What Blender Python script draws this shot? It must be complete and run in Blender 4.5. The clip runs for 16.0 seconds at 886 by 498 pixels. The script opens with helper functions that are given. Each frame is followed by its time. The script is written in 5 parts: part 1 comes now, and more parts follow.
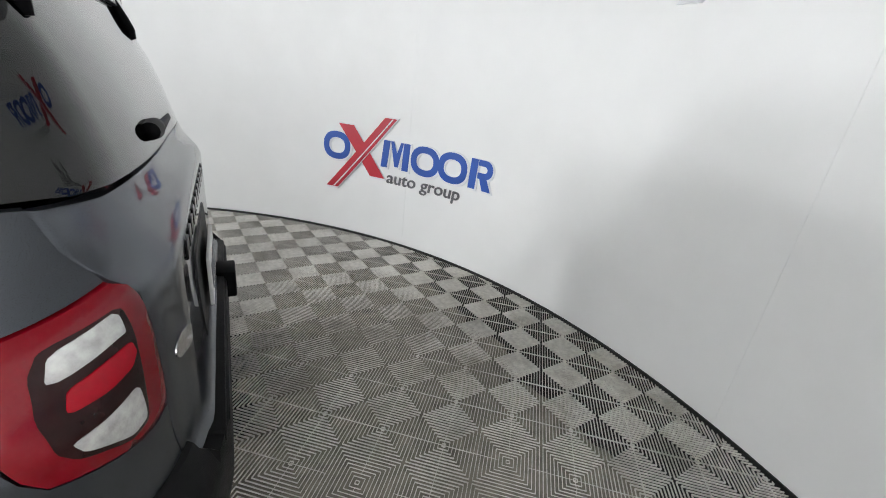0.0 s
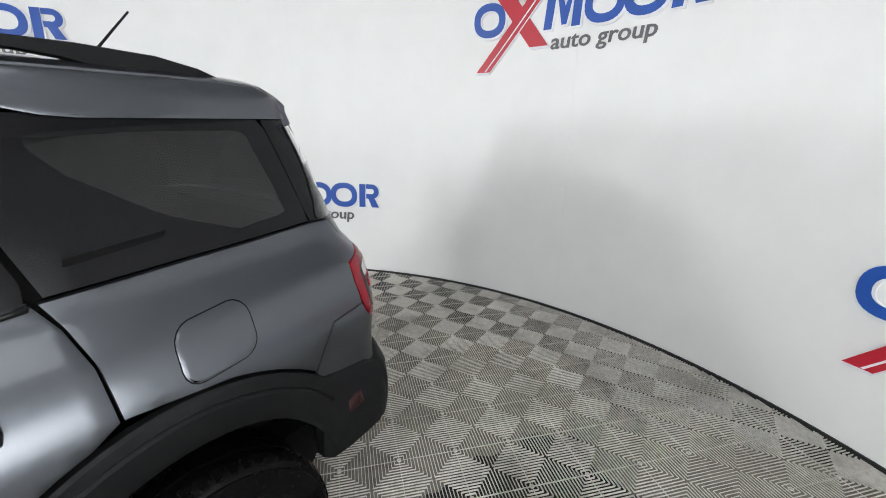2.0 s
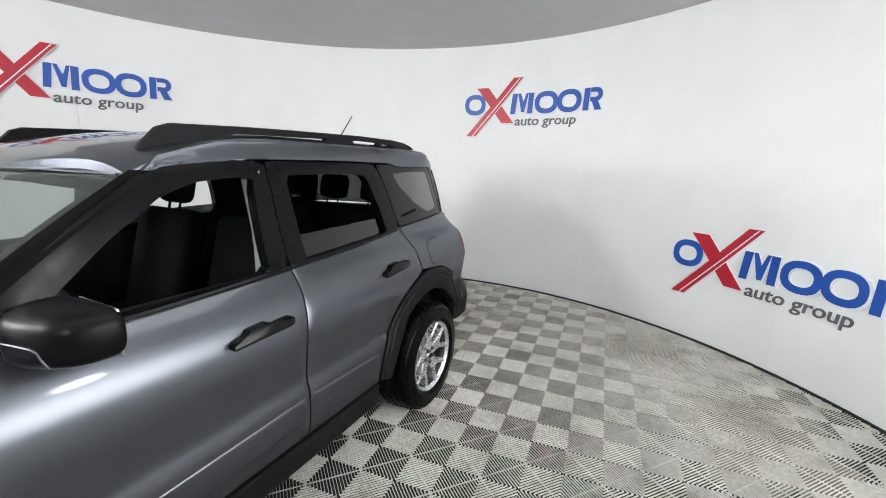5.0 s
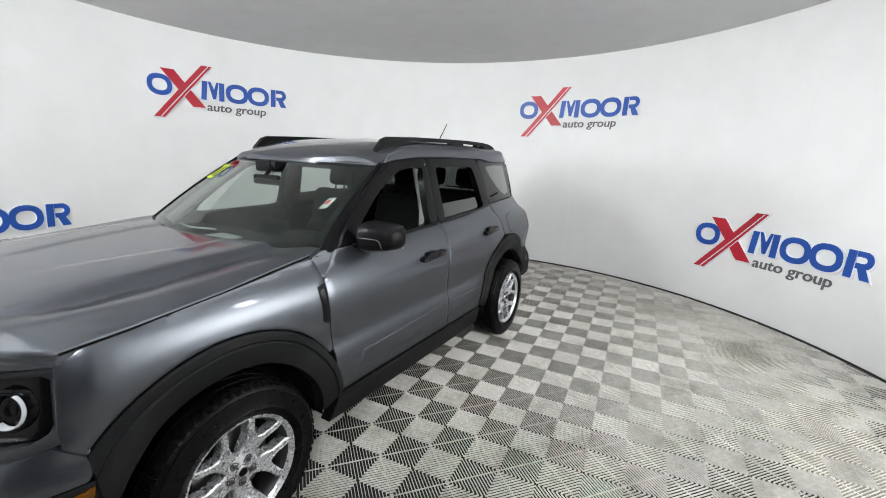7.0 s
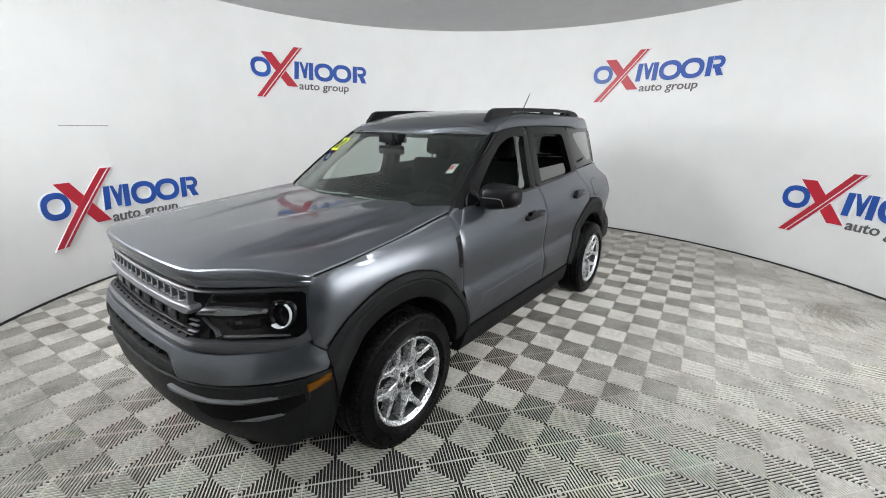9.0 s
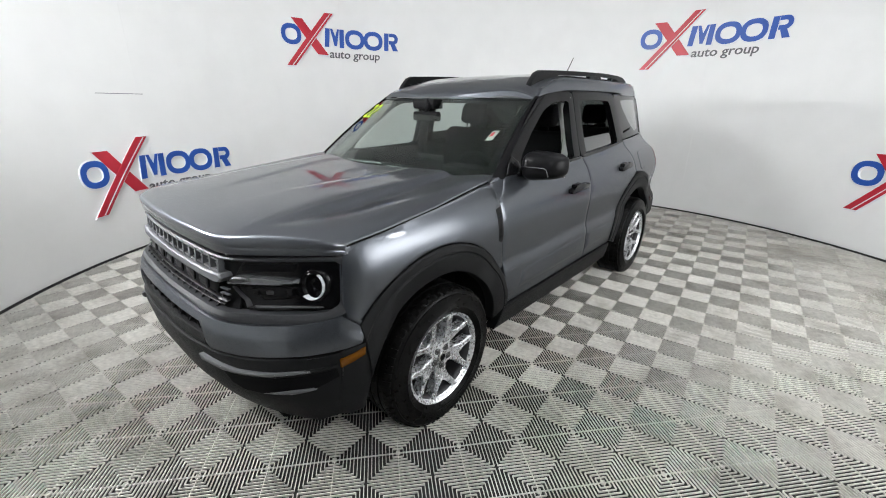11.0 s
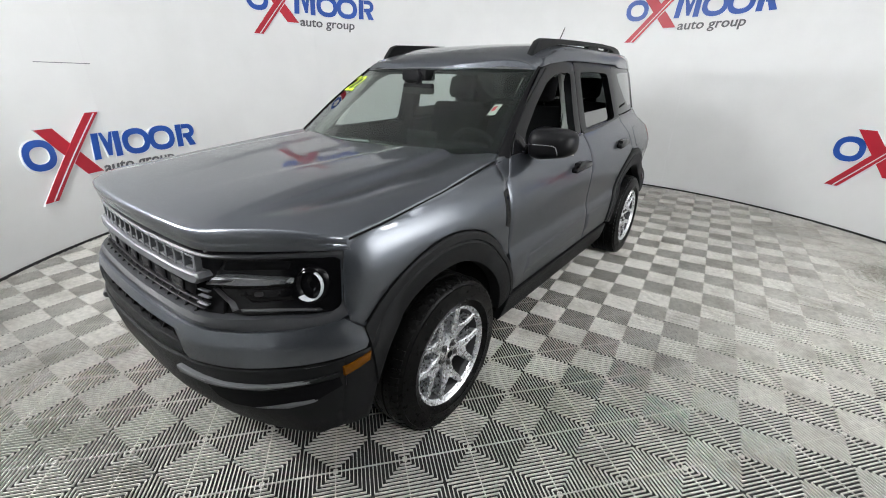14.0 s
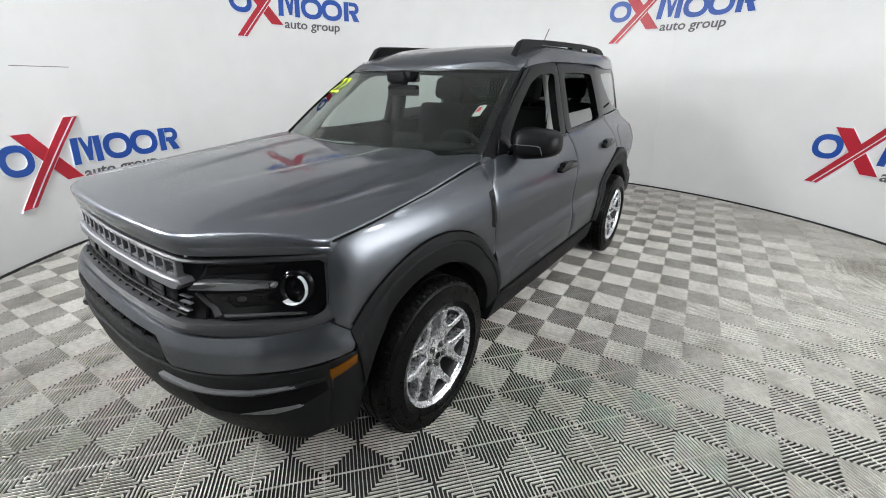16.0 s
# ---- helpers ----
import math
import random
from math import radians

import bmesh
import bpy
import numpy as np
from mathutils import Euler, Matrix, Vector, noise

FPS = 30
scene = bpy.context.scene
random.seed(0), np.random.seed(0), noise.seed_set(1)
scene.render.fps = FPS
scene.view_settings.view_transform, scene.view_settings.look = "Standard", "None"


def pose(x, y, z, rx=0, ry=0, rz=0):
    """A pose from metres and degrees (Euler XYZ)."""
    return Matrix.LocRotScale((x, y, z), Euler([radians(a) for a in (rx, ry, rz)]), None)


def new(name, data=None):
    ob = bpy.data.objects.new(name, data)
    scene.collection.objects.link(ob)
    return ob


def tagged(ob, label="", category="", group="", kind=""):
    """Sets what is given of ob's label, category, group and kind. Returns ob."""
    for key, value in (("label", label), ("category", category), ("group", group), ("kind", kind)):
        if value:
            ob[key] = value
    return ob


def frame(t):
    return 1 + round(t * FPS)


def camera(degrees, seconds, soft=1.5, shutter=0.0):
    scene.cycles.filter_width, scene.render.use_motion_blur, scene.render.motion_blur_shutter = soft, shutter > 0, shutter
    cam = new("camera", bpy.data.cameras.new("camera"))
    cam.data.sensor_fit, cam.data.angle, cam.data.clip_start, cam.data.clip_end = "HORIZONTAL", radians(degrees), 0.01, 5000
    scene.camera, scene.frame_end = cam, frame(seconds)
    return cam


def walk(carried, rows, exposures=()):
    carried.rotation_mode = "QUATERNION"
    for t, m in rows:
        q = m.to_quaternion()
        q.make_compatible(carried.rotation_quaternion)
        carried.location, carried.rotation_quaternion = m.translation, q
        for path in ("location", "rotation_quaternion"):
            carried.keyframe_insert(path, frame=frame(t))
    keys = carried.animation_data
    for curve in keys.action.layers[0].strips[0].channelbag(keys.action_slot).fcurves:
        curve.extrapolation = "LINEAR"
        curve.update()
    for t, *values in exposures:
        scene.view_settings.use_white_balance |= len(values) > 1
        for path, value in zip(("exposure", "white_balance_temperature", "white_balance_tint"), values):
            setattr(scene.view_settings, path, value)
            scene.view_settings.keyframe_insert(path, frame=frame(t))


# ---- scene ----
import functools

cam = camera(94.6, 16.0, soft=1.0)
# seconds, eye x y z in metres, turn rx ry rz in degrees
PATH = [
    (0.0, -2.198, 1.411, 1.457, 68.40, -6.28, -206.48),
    (0.5, -1.957, 1.452, 1.447, 69.49, -5.45, -219.71),
    (1.0, -1.665, 1.590, 1.504, 69.79, -3.99, -227.65),
    (1.5, -1.345, 1.778, 1.545, 70.51, -1.25, -228.69),
    (2.0, -1.038, 1.884, 1.570, 72.97, -0.31, -232.75),
    (2.5, -0.605, 1.963, 1.559, 75.33, -0.83, -236.91),
    (3.0, -0.266, 2.128, 1.585, 76.56, -0.94, -237.28),
    (5.5, 1.225, 2.117, 1.596, 78.62, -1.90, -243.35),
    (6.0, 1.534, 2.069, 1.575, 78.45, -1.98, -241.81),
    (6.5, 1.826, 2.103, 1.575, 78.18, -2.10, -240.09),
    (7.0, 2.107, 2.283, 1.582, 77.69, -2.11, -238.42),
    (7.5, 2.308, 2.314, 1.598, 77.09, -1.81, -236.98),
    (8.0, 2.513, 2.244, 1.596, 76.05, -1.19, -235.35),
    (8.5, 2.617, 2.181, 1.590, 74.81, -0.72, -233.67),
    (9.0, 2.627, 2.168, 1.572, 73.58, -0.41, -231.90),
    (9.5, 2.630, 2.155, 1.542, 72.64, -0.45, -230.54),
    (12.0, 2.516, 1.923, 1.506, 69.34, -0.48, -227.68),
    (12.5, 2.502, 1.858, 1.521, 68.86, -0.21, -228.88),
    (13.0, 2.513, 1.832, 1.514, 68.35, -0.32, -229.98),
    (13.5, 2.524, 1.830, 1.493, 67.86, -0.46, -230.94),
    (14.0, 2.520, 1.820, 1.483, 67.38, -0.65, -231.76),
    (14.5, 2.507, 1.823, 1.477, 67.17, -0.42, -232.29),
    (15.0, 2.503, 1.828, 1.479, 67.22, -0.42, -232.76),
    (15.5, 2.510, 1.833, 1.482, 67.45, -0.38, -233.13),
    (16.0, 2.508, 1.833, 1.481, 67.60, -0.32, -233.35),
]
walk(cam, [(t, pose(x, y, z, rx, ry, rz)) for t, x, y, z, rx, ry, rz in PATH], exposures=[(0.0, -0.02), (16.0, -0.02)])

CEILING_GLOW, WALL_GLOW = 1.7, 98.0
world = bpy.data.worlds.new("world")
scene.world = world
world.use_nodes = True
world.node_tree.nodes["Background"].inputs[0].default_value = (0.5, 0.52, 0.55, 1)
world.node_tree.nodes["Background"].inputs[1].default_value = 0.05


# ---- materials ----
def material(name, colour, rough=0.5, metal=0.0, coat=0.0, coat_rough=0.03, spread=0.0, scale=20.0, detail_bump=0.0, bump_scale=300.0,
             stain=None, stain_scale=1.5, stain_amount=0.0, emit=0.0, each=0.0, spec=0.5):
    """A surface with grain at one scale, stains at another and fine relief."""
    m = bpy.data.materials.new(name)
    m.use_nodes = True
    n, l = m.node_tree.nodes, m.node_tree.links
    b = n["Principled BSDF"]
    b.inputs["Base Color"].default_value = (*colour, 1)
    b.inputs["Roughness"].default_value = rough
    b.inputs["Metallic"].default_value = metal
    b.inputs["Coat Weight"].default_value = coat
    b.inputs["Coat Roughness"].default_value = coat_rough
    b.inputs["Specular IOR Level"].default_value = spec
    if emit:
        b.inputs["Emission Color"].default_value = (*colour, 1)
        b.inputs["Emission Strength"].default_value = emit
    place = n.new("ShaderNodeTexCoord")
    out = None
    if spread:
        tex = n.new("ShaderNodeTexNoise")
        tex.inputs["Scale"].default_value, tex.inputs["Detail"].default_value = scale, 6
        l.new(place.outputs["Object"], tex.inputs["Vector"])
        ramp = n.new("ShaderNodeMapRange")
        ramp.inputs["From Min"].default_value, ramp.inputs["From Max"].default_value = 0.3, 0.7
        ramp.inputs["To Min"].default_value, ramp.inputs["To Max"].default_value = 1 - spread, 1 + spread
        l.new(tex.outputs["Fac"], ramp.inputs["Value"])
        mul = n.new("ShaderNodeVectorMath")
        mul.operation = "SCALE"
        mul.inputs[0].default_value = colour
        l.new(ramp.outputs["Result"], mul.inputs["Scale"])
        out = mul.outputs["Vector"]
        rr = n.new("ShaderNodeMapRange")
        rr.inputs["To Min"].default_value, rr.inputs["To Max"].default_value = max(rough - 0.12, 0.02), min(rough + 0.12, 1)
        l.new(tex.outputs["Fac"], rr.inputs["Value"])
        l.new(rr.outputs["Result"], b.inputs["Roughness"])
    if stain:
        tex = n.new("ShaderNodeTexNoise")
        tex.inputs["Scale"].default_value, tex.inputs["Detail"].default_value, tex.inputs["Roughness"].default_value = stain_scale, 8, 0.65
        geo = n.new("ShaderNodeNewGeometry")
        l.new(geo.outputs["Position"], tex.inputs["Vector"])
        ramp = n.new("ShaderNodeMapRange")
        ramp.inputs["From Min"].default_value, ramp.inputs["From Max"].default_value = 0.48, 0.75
        ramp.inputs["To Max"].default_value = stain_amount
        l.new(tex.outputs["Fac"], ramp.inputs["Value"])
        mix = n.new("ShaderNodeMix")
        mix.data_type = "RGBA"
        l.new(ramp.outputs["Result"], mix.inputs["Factor"])
        if out:
            l.new(out, mix.inputs["A"])
        else:
            mix.inputs["A"].default_value = (*colour, 1)
        mix.inputs["B"].default_value = (*stain, 1)
        out = mix.outputs["Result"]
    if each:
        info = n.new("ShaderNodeObjectInfo")
        ramp = n.new("ShaderNodeMapRange")
        ramp.inputs["To Min"].default_value, ramp.inputs["To Max"].default_value = 1 - each, 1 + each
        l.new(info.outputs["Random"], ramp.inputs["Value"])
        mul = n.new("ShaderNodeVectorMath")
        mul.operation = "SCALE"
        if out:
            l.new(out, mul.inputs[0])
        else:
            mul.inputs[0].default_value = colour
        l.new(ramp.outputs["Result"], mul.inputs["Scale"])
        out = mul.outputs["Vector"]
    if out:
        l.new(out, b.inputs["Base Color"])
    if detail_bump:
        tex = n.new("ShaderNodeTexNoise")
        tex.inputs["Scale"].default_value, tex.inputs["Detail"].default_value = bump_scale, 3
        l.new(place.outputs["Object"], tex.inputs["Vector"])
        bump = n.new("ShaderNodeBump")
        bump.inputs["Strength"].default_value, bump.inputs["Distance"].default_value = detail_bump, 0.002
        l.new(tex.outputs["Fac"], bump.inputs["Height"])
        l.new(bump.outputs["Normal"], b.inputs["Normal"])
    return m


def clear_glass(name, tint, least=0.025, most=0.7, steep=4.0):
    """A thin pane: tinted see-through with a reflection that grows at grazing angles."""
    m = bpy.data.materials.new(name)
    m.use_nodes = True
    n, l = m.node_tree.nodes, m.node_tree.links
    n.clear()
    see, shine, mix, facing, out = (n.new("ShaderNode" + k) for k in ("BsdfTransparent", "BsdfGlossy", "MixShader", "LayerWeight", "OutputMaterial"))
    see.inputs["Color"].default_value = (*tint, 1)
    shine.inputs["Roughness"].default_value = 0.0
    facing.inputs["Blend"].default_value = 0.5
    power, scale = n.new("ShaderNodeMath"), n.new("ShaderNodeMath")
    power.operation, scale.operation = "POWER", "MULTIPLY_ADD"
    power.inputs[1].default_value = steep
    shine.inputs["Color"].default_value = (1, 1, 1, 1)
    scale.inputs[1].default_value, scale.inputs[2].default_value = most, least
    l.new(facing.outputs["Facing"], power.inputs[0])
    l.new(power.outputs[0], scale.inputs[0])
    l.new(scale.outputs[0], mix.inputs[0])
    l.new(see.outputs[0], mix.inputs[1])
    l.new(shine.outputs[0], mix.inputs[2])
    l.new(mix.outputs[0], out.inputs[0])
    return m


WHITE_WALL = material("white_wall_paint", (0.78, 0.785, 0.78), 0.55, spread=0.02, scale=3, detail_bump=0.15, bump_scale=60, stain=(0.66, 0.66, 0.64), stain_scale=0.9, stain_amount=0.25)
CEILING = material("grey_ceiling_paint", (0.5, 0.5, 0.5), 0.8, spread=0.04, scale=4, detail_bump=0.2, bump_scale=120)
DARK_PANEL = material("dark_grey_panel", (0.035, 0.036, 0.038), 0.85, spread=0.15, scale=12, detail_bump=0.3, bump_scale=80)
TRIM = material("black_rubber_trim", (0.012, 0.012, 0.012), 0.6, spread=0.2, scale=30)
TILE = material("grey_plastic_tile", (0.58, 0.567, 0.525), 0.5, spread=0.16, scale=35, stain=(0.22, 0.2, 0.165), stain_scale=3.5, stain_amount=0.7, each=0.06, spec=0.25)
SUBFLOOR = material("dark_subfloor", (0.011, 0.0108, 0.01), 0.9, spread=0.4, scale=8)
PAINT = material("grey_metallic_paint", (0.086, 0.0935, 0.107), 0.3, 0.85, 1.0, 0.03, spread=0.05, scale=900, detail_bump=0.006, bump_scale=900)
PAINT.node_tree.nodes["Principled BSDF"].inputs["Coat IOR"].default_value = 1.4
PAINT.node_tree.nodes["Principled BSDF"].inputs["Specular Tint"].default_value = (0.36, 0.37, 0.4, 1)
PLASTIC = material("black_grained_plastic", (0.006, 0.0063, 0.0067), 0.5, spread=0.15, scale=40, detail_bump=0.3, bump_scale=500, stain=(0.01, 0.01, 0.0095), stain_scale=5, stain_amount=0.25, spec=0.13)
GLOSS_BLACK = material("gloss_black", (0.004, 0.004, 0.0048), 0.08, spec=0.2, spread=0.1, scale=10)
LAMP_BLACK = material("black_lamp_inside", (0.003, 0.003, 0.0035), 0.06, spec=0.16, spread=0.1, scale=10)
MIRROR_CAP = material("satin_mirror_plastic", (0.004, 0.004, 0.0045), 0.33, spec=0.1, spread=0.1, scale=40)
DARK_TRIM = material("satin_black", (0.004, 0.004, 0.0045), 0.45, spread=0.15, scale=30, spec=0.04)
FRAME_TRIM = material("gloss_window_trim", (0.004, 0.004, 0.0045), 0.2, spread=0.1, scale=30, spec=0.11)
DARK = material("dark_inside", (0.004, 0.004, 0.004), 0.9, spec=0.1, spread=0.2, scale=15)
FABRIC = material("black_cloth", (0.005, 0.005, 0.0055), 0.9, spec=0.05, spread=0.15, scale=60, detail_bump=0.15, bump_scale=300)
DASH = material("dark_grey_dash", (0.012, 0.0125, 0.0135), 0.75, spec=0.1, spread=0.1, scale=30, detail_bump=0.1, bump_scale=250)
LIGHT_TRIM = material("light_grey_trim", (0.24, 0.24, 0.235), 0.7, spread=0.05, scale=40)
ALLOY = material("silver_alloy", (0.64, 0.65, 0.67), 0.28, 0.8, 0.2, spread=0.015, scale=80)
# alloy darkened in colour for the shade in wheel openings and lamps
ALLOY_SHADED = material("shaded_alloy", (0.035, 0.035, 0.037), 0.45, 0.6, spread=0.1, scale=60)
CHROME = material("chrome", (0.8, 0.8, 0.82), 0.12, 1.0, spread=0.05, scale=30)
LEDGE = material("satin_grey_plastic", (0.09, 0.092, 0.096), 0.42, 0.3, spread=0.08, scale=60)
SILVER = material("silver_paint", (0.45, 0.46, 0.48), 0.35, 0.5, spread=0.05, scale=60)
GREY_BAR = material("grey_grille_paint", (0.065, 0.067, 0.073), 0.5, spec=0.3, spread=0.08, scale=200)
FRAME_GREY = material("dark_satin_frame", (0.018, 0.019, 0.021), 0.5, spec=0.2, spread=0.1, scale=120)
RUBBER = material("tyre_rubber", (0.0025, 0.0025, 0.0025), 0.3, spread=0.15, scale=50, detail_bump=0.3, bump_scale=300, stain=(0.011, 0.0105, 0.01), stain_scale=7, stain_amount=0.3, spec=0.08)
STEEL = material("brake_steel", (0.11, 0.107, 0.104), 0.4, 0.9, spread=0.15, scale=90)
RED_LENS = material("red_lens", (0.17, 0.0015, 0.007), 0.08, spec=0.5, spread=0.08, scale=30)
RED_DEEP = material("deep_red_lens", (0.02, 0.006, 0.006), 0.15, spec=0.3, spread=0.2, scale=40)
DUST = material("brown_grey_dust", (0.175, 0.163, 0.135), 0.95, spread=0.25, scale=18, detail_bump=0.4, bump_scale=90, stain=(0.07, 0.065, 0.055), stain_scale=5, stain_amount=0.7)
RED_BRIGHT = material("bright_red_lens", (0.36, 0.002, 0.012), 0.1, spec=0.4, spread=0.1, scale=60)
CLEAR_LENS = material("ribbed_clear_lens", (0.6, 0.6, 0.58), 0.12, 0.4, 0.6, spread=0.25, scale=45, detail_bump=0.8, bump_scale=120)
LAMP_WHITE = material("white_light_ring", (0.45, 0.47, 0.49), 0.25, emit=0.06, spread=0.02, scale=20)
HALF_CLEAR = material("smoked_light_bar", (0.1, 0.105, 0.11), 0.18, 0.7, 0.6, spread=0.2, scale=40)
AMBER = material("amber_lens", (0.09, 0.032, 0.002), 0.2, spec=0.3, spread=0.12, scale=60)
GLASS = clear_glass("windscreen_glass", (0.72, 0.77, 0.74), 0.02, 0.6, 4.0)
GLASS_TINT = clear_glass("privacy_glass", (0.25, 0.265, 0.26), 0.04, 1.0, 3.4)
BLUE = material("blue_sign_face", (0.012, 0.075, 0.36), 0.4, spread=0.06, scale=6)
RED = material("red_sign_face", (0.45, 0.012, 0.03), 0.4, spread=0.06, scale=6)
FOAM = material("white_foam_edge", (0.72, 0.74, 0.76), 0.6, spread=0.04, scale=20)
GREY_FACE = material("grey_sign_face", (0.11, 0.11, 0.12), 0.5, spread=0.06, scale=10)
YELLOW = material("yellow_green_vinyl", (0.6, 0.8, 0.03), 0.45, spread=0.05, scale=20)
PAPER = material("white_paper", (0.8, 0.8, 0.78), 0.6, spread=0.03, scale=40)
RED_INK = material("red_ink", (0.55, 0.03, 0.05), 0.6, spread=0.05, scale=40)
GREY_INK = material("grey_ink", (0.2, 0.2, 0.22), 0.6, spread=0.05, scale=40)
HOUSING = material("white_lamp_housing", (0.75, 0.75, 0.74), 0.5, spread=0.03, scale=10)
DIFFUSER = material("ceiling_lamp_diffuser", (0.972, 0.985, 1.0), 0.4, emit=CEILING_GLOW)
DIFFUSER_SOFT = material("soft_fill_diffuser", (0.972, 0.985, 1.0), 0.4, emit=2.2)
nodes, links = DIFFUSER_SOFT.node_tree.nodes, DIFFUSER_SOFT.node_tree.links
place, split = nodes.new("ShaderNodeTexCoord"), nodes.new("ShaderNodeSeparateXYZ")
links.new(place.outputs["Generated"], split.inputs[0])
waves = []
for axis in ("X", "Z"):
    turn, wave = nodes.new("ShaderNodeMath"), nodes.new("ShaderNodeMath")
    turn.operation, wave.operation = "MULTIPLY", "SINE"
    turn.inputs[1].default_value = math.pi
    links.new(split.outputs[axis], turn.inputs[0])
    links.new(turn.outputs[0], wave.inputs[0])
    waves.append(wave)
both, power = nodes.new("ShaderNodeMath"), nodes.new("ShaderNodeMath")
both.operation, power.operation = "MULTIPLY", "MULTIPLY_ADD"
links.new(waves[0].outputs[0], both.inputs[0])
links.new(waves[1].outputs[0], both.inputs[1])
links.new(both.outputs[0], power.inputs[0])
power.inputs[1].default_value, power.inputs[2].default_value = 11.0, 0.3
power.name = "power"
links.new(power.outputs[0], nodes["Principled BSDF"].inputs["Emission Strength"])
DIFFUSER_SPOT = DIFFUSER_SOFT.copy()
DIFFUSER_SPOT.name = "spot_lamp_diffuser"
DIFFUSER_SPOT.node_tree.nodes["power"].inputs[1].default_value = 45.0
DIFFUSER_FILL = material("fill_lamp_diffuser", (0.972, 0.985, 1.0), 0.4, emit=WALL_GLOW * 0.45)
DIFFUSER_STRONG = material("strong_lamp_diffuser", (0.972, 0.985, 1.0), 0.4, emit=WALL_GLOW * 2.3)


# ---- mesh helpers ----
def smooth_by_angle(bm, degrees=35):
    for f in bm.faces:
        f.smooth = True
    for e in bm.edges:
        e.smooth = len(e.link_faces) == 2 and e.calc_face_angle(0) < radians(degrees)


def to_mesh(name, bm, mat, angle=35, normals=True):
    if normals:
        bmesh.ops.recalc_face_normals(bm, faces=bm.faces)
    smooth_by_angle(bm, angle)
    me = bpy.data.meshes.new(name)
    bm.to_mesh(me)
    bm.free()
    me.materials.append(mat)
    return me


def part(name, bm, mat, parent=None, label="", angle=35, normals=True):
    """Links a bmesh as one mesh object under a thing or a part."""
    ob = new(name, to_mesh(name, bm, mat, angle, normals))
    if parent:
        ob.parent = parent
    if label:
        ob["label"] = label
    return ob


def thing(name, label, category, group="", kind=""):
    return tagged(new(name), label, category, group, kind)


def box(bm, x0, x1, y0, y1, z0, z1, bevel=0.0, segments=2, m=None):
    made = bmesh.ops.create_cube(bm, size=1)["verts"]
    for v in made:
        v.co = ((x0 + x1) / 2 + v.co.x * (x1 - x0), (y0 + y1) / 2 + v.co.y * (y1 - y0), (z0 + z1) / 2 + v.co.z * (z1 - z0))
    if bevel:
        edges = list({e for v in made for e in v.link_edges})
        made = bmesh.ops.bevel(bm, geom=edges, offset=bevel, segments=segments, affect="EDGES", profile=0.5)["verts"]
    if m:
        bmesh.ops.transform(bm, matrix=m, verts=list({v for v in made}))
    return bm


def boxed(*args, **kw):
    return box(bmesh.new(), *args, **kw)


def close_shell(bm, push):
    """Gives an open sheet thickness: push(co) is the place of the inner copy of a vertex."""
    faces, edges = list(bm.faces), [e for e in bm.edges if len(e.link_faces) == 1]
    rim = [(e.verts[0], e.verts[1]) for e in edges]
    inner = {v: bm.verts.new(push(v.co)) for v in list(bm.verts)}
    for f in faces:
        bm.faces.new([inner[v] for v in reversed(f.verts)])
    for a, b in rim:
        bm.faces.new((a, b, inner[b], inner[a]))


def sheet(points, axes, steps, roll=0.0):
    """A flat polygon in the plane of two axes, cut into a grid, for bending afterwards."""
    bm = bmesh.new()
    i, j = axes
    verts = []
    for p in points:
        co = [0.0, 0.0, 0.0]
        co[i], co[j] = p
        verts.append(bm.verts.new(co))
    bm.faces.new(verts)
    for axis, step in zip(axes, steps):
        low, high = min(p[axes.index(axis)] for p in points), max(p[axes.index(axis)] for p in points)
        k = math.ceil((low + 0.004) / step)
        while k * step < high - 0.004:
            co, no = [0.0, 0.0, 0.0], [0.0, 0.0, 0.0]
            co[axis], no[axis] = k * step, 1.0
            bmesh.ops.bisect_plane(bm, geom=bm.verts[:] + bm.edges[:] + bm.faces[:], plane_co=co, plane_no=no)
            k += 1
    return bm


def narrow_rim(bm, width=0.005):
    """Cuts a thin band along the rim, so that only the very edge rolls over."""
    bmesh.ops.inset_region(bm, faces=bm.faces[:], thickness=width, use_even_offset=True, use_boundary=True)


def ring_faces(bm, loops, closed=True):
    """Quads between rows of points, each row of the same length."""
    rows = [[bm.verts.new(p) for p in row] for row in loops]
    for a, b in zip(rows, rows[1:]):
        n = len(a)
        for k in range(n if closed else n - 1):
            bm.faces.new((a[k], a[(k + 1) % n], b[(k + 1) % n], b[k]))
    return rows


def lathe(profile, segments=48, axis="y"):
    """Turns (radius, along) pairs about an axis."""
    bm = bmesh.new()
    loops = []
    for r, a in profile:
        row = []
        for k in range(segments):
            c, s = r * math.cos(2 * math.pi * k / segments), r * math.sin(2 * math.pi * k / segments)
            row.append((c, a, s) if axis == "y" else (c, s, a))
        loops.append(row)
    ring_faces(bm, loops)
    return bm


def tube(points, radius, segments=8, squash=1.0):
    """A bent rod through points."""
    bm = bmesh.new()
    pts = [Vector(p) for p in points]
    loops = []
    for k, p in enumerate(pts):
        way = (pts[min(k + 1, len(pts) - 1)] - pts[max(k - 1, 0)]).normalized()
        side = way.cross(Vector((0, 0, 1)))
        side = side.normalized() if side.length > 1e-3 else Vector((1, 0, 0))
        up = side.cross(way)
        r = radius[k] if isinstance(radius, (list, tuple)) else radius
        loops.append([p + r * (math.cos(a) * side + squash * math.sin(a) * up) for a in (2 * math.pi * i / segments for i in range(segments))])
    rows = ring_faces(bm, loops)
    bm.faces.new(rows[0])
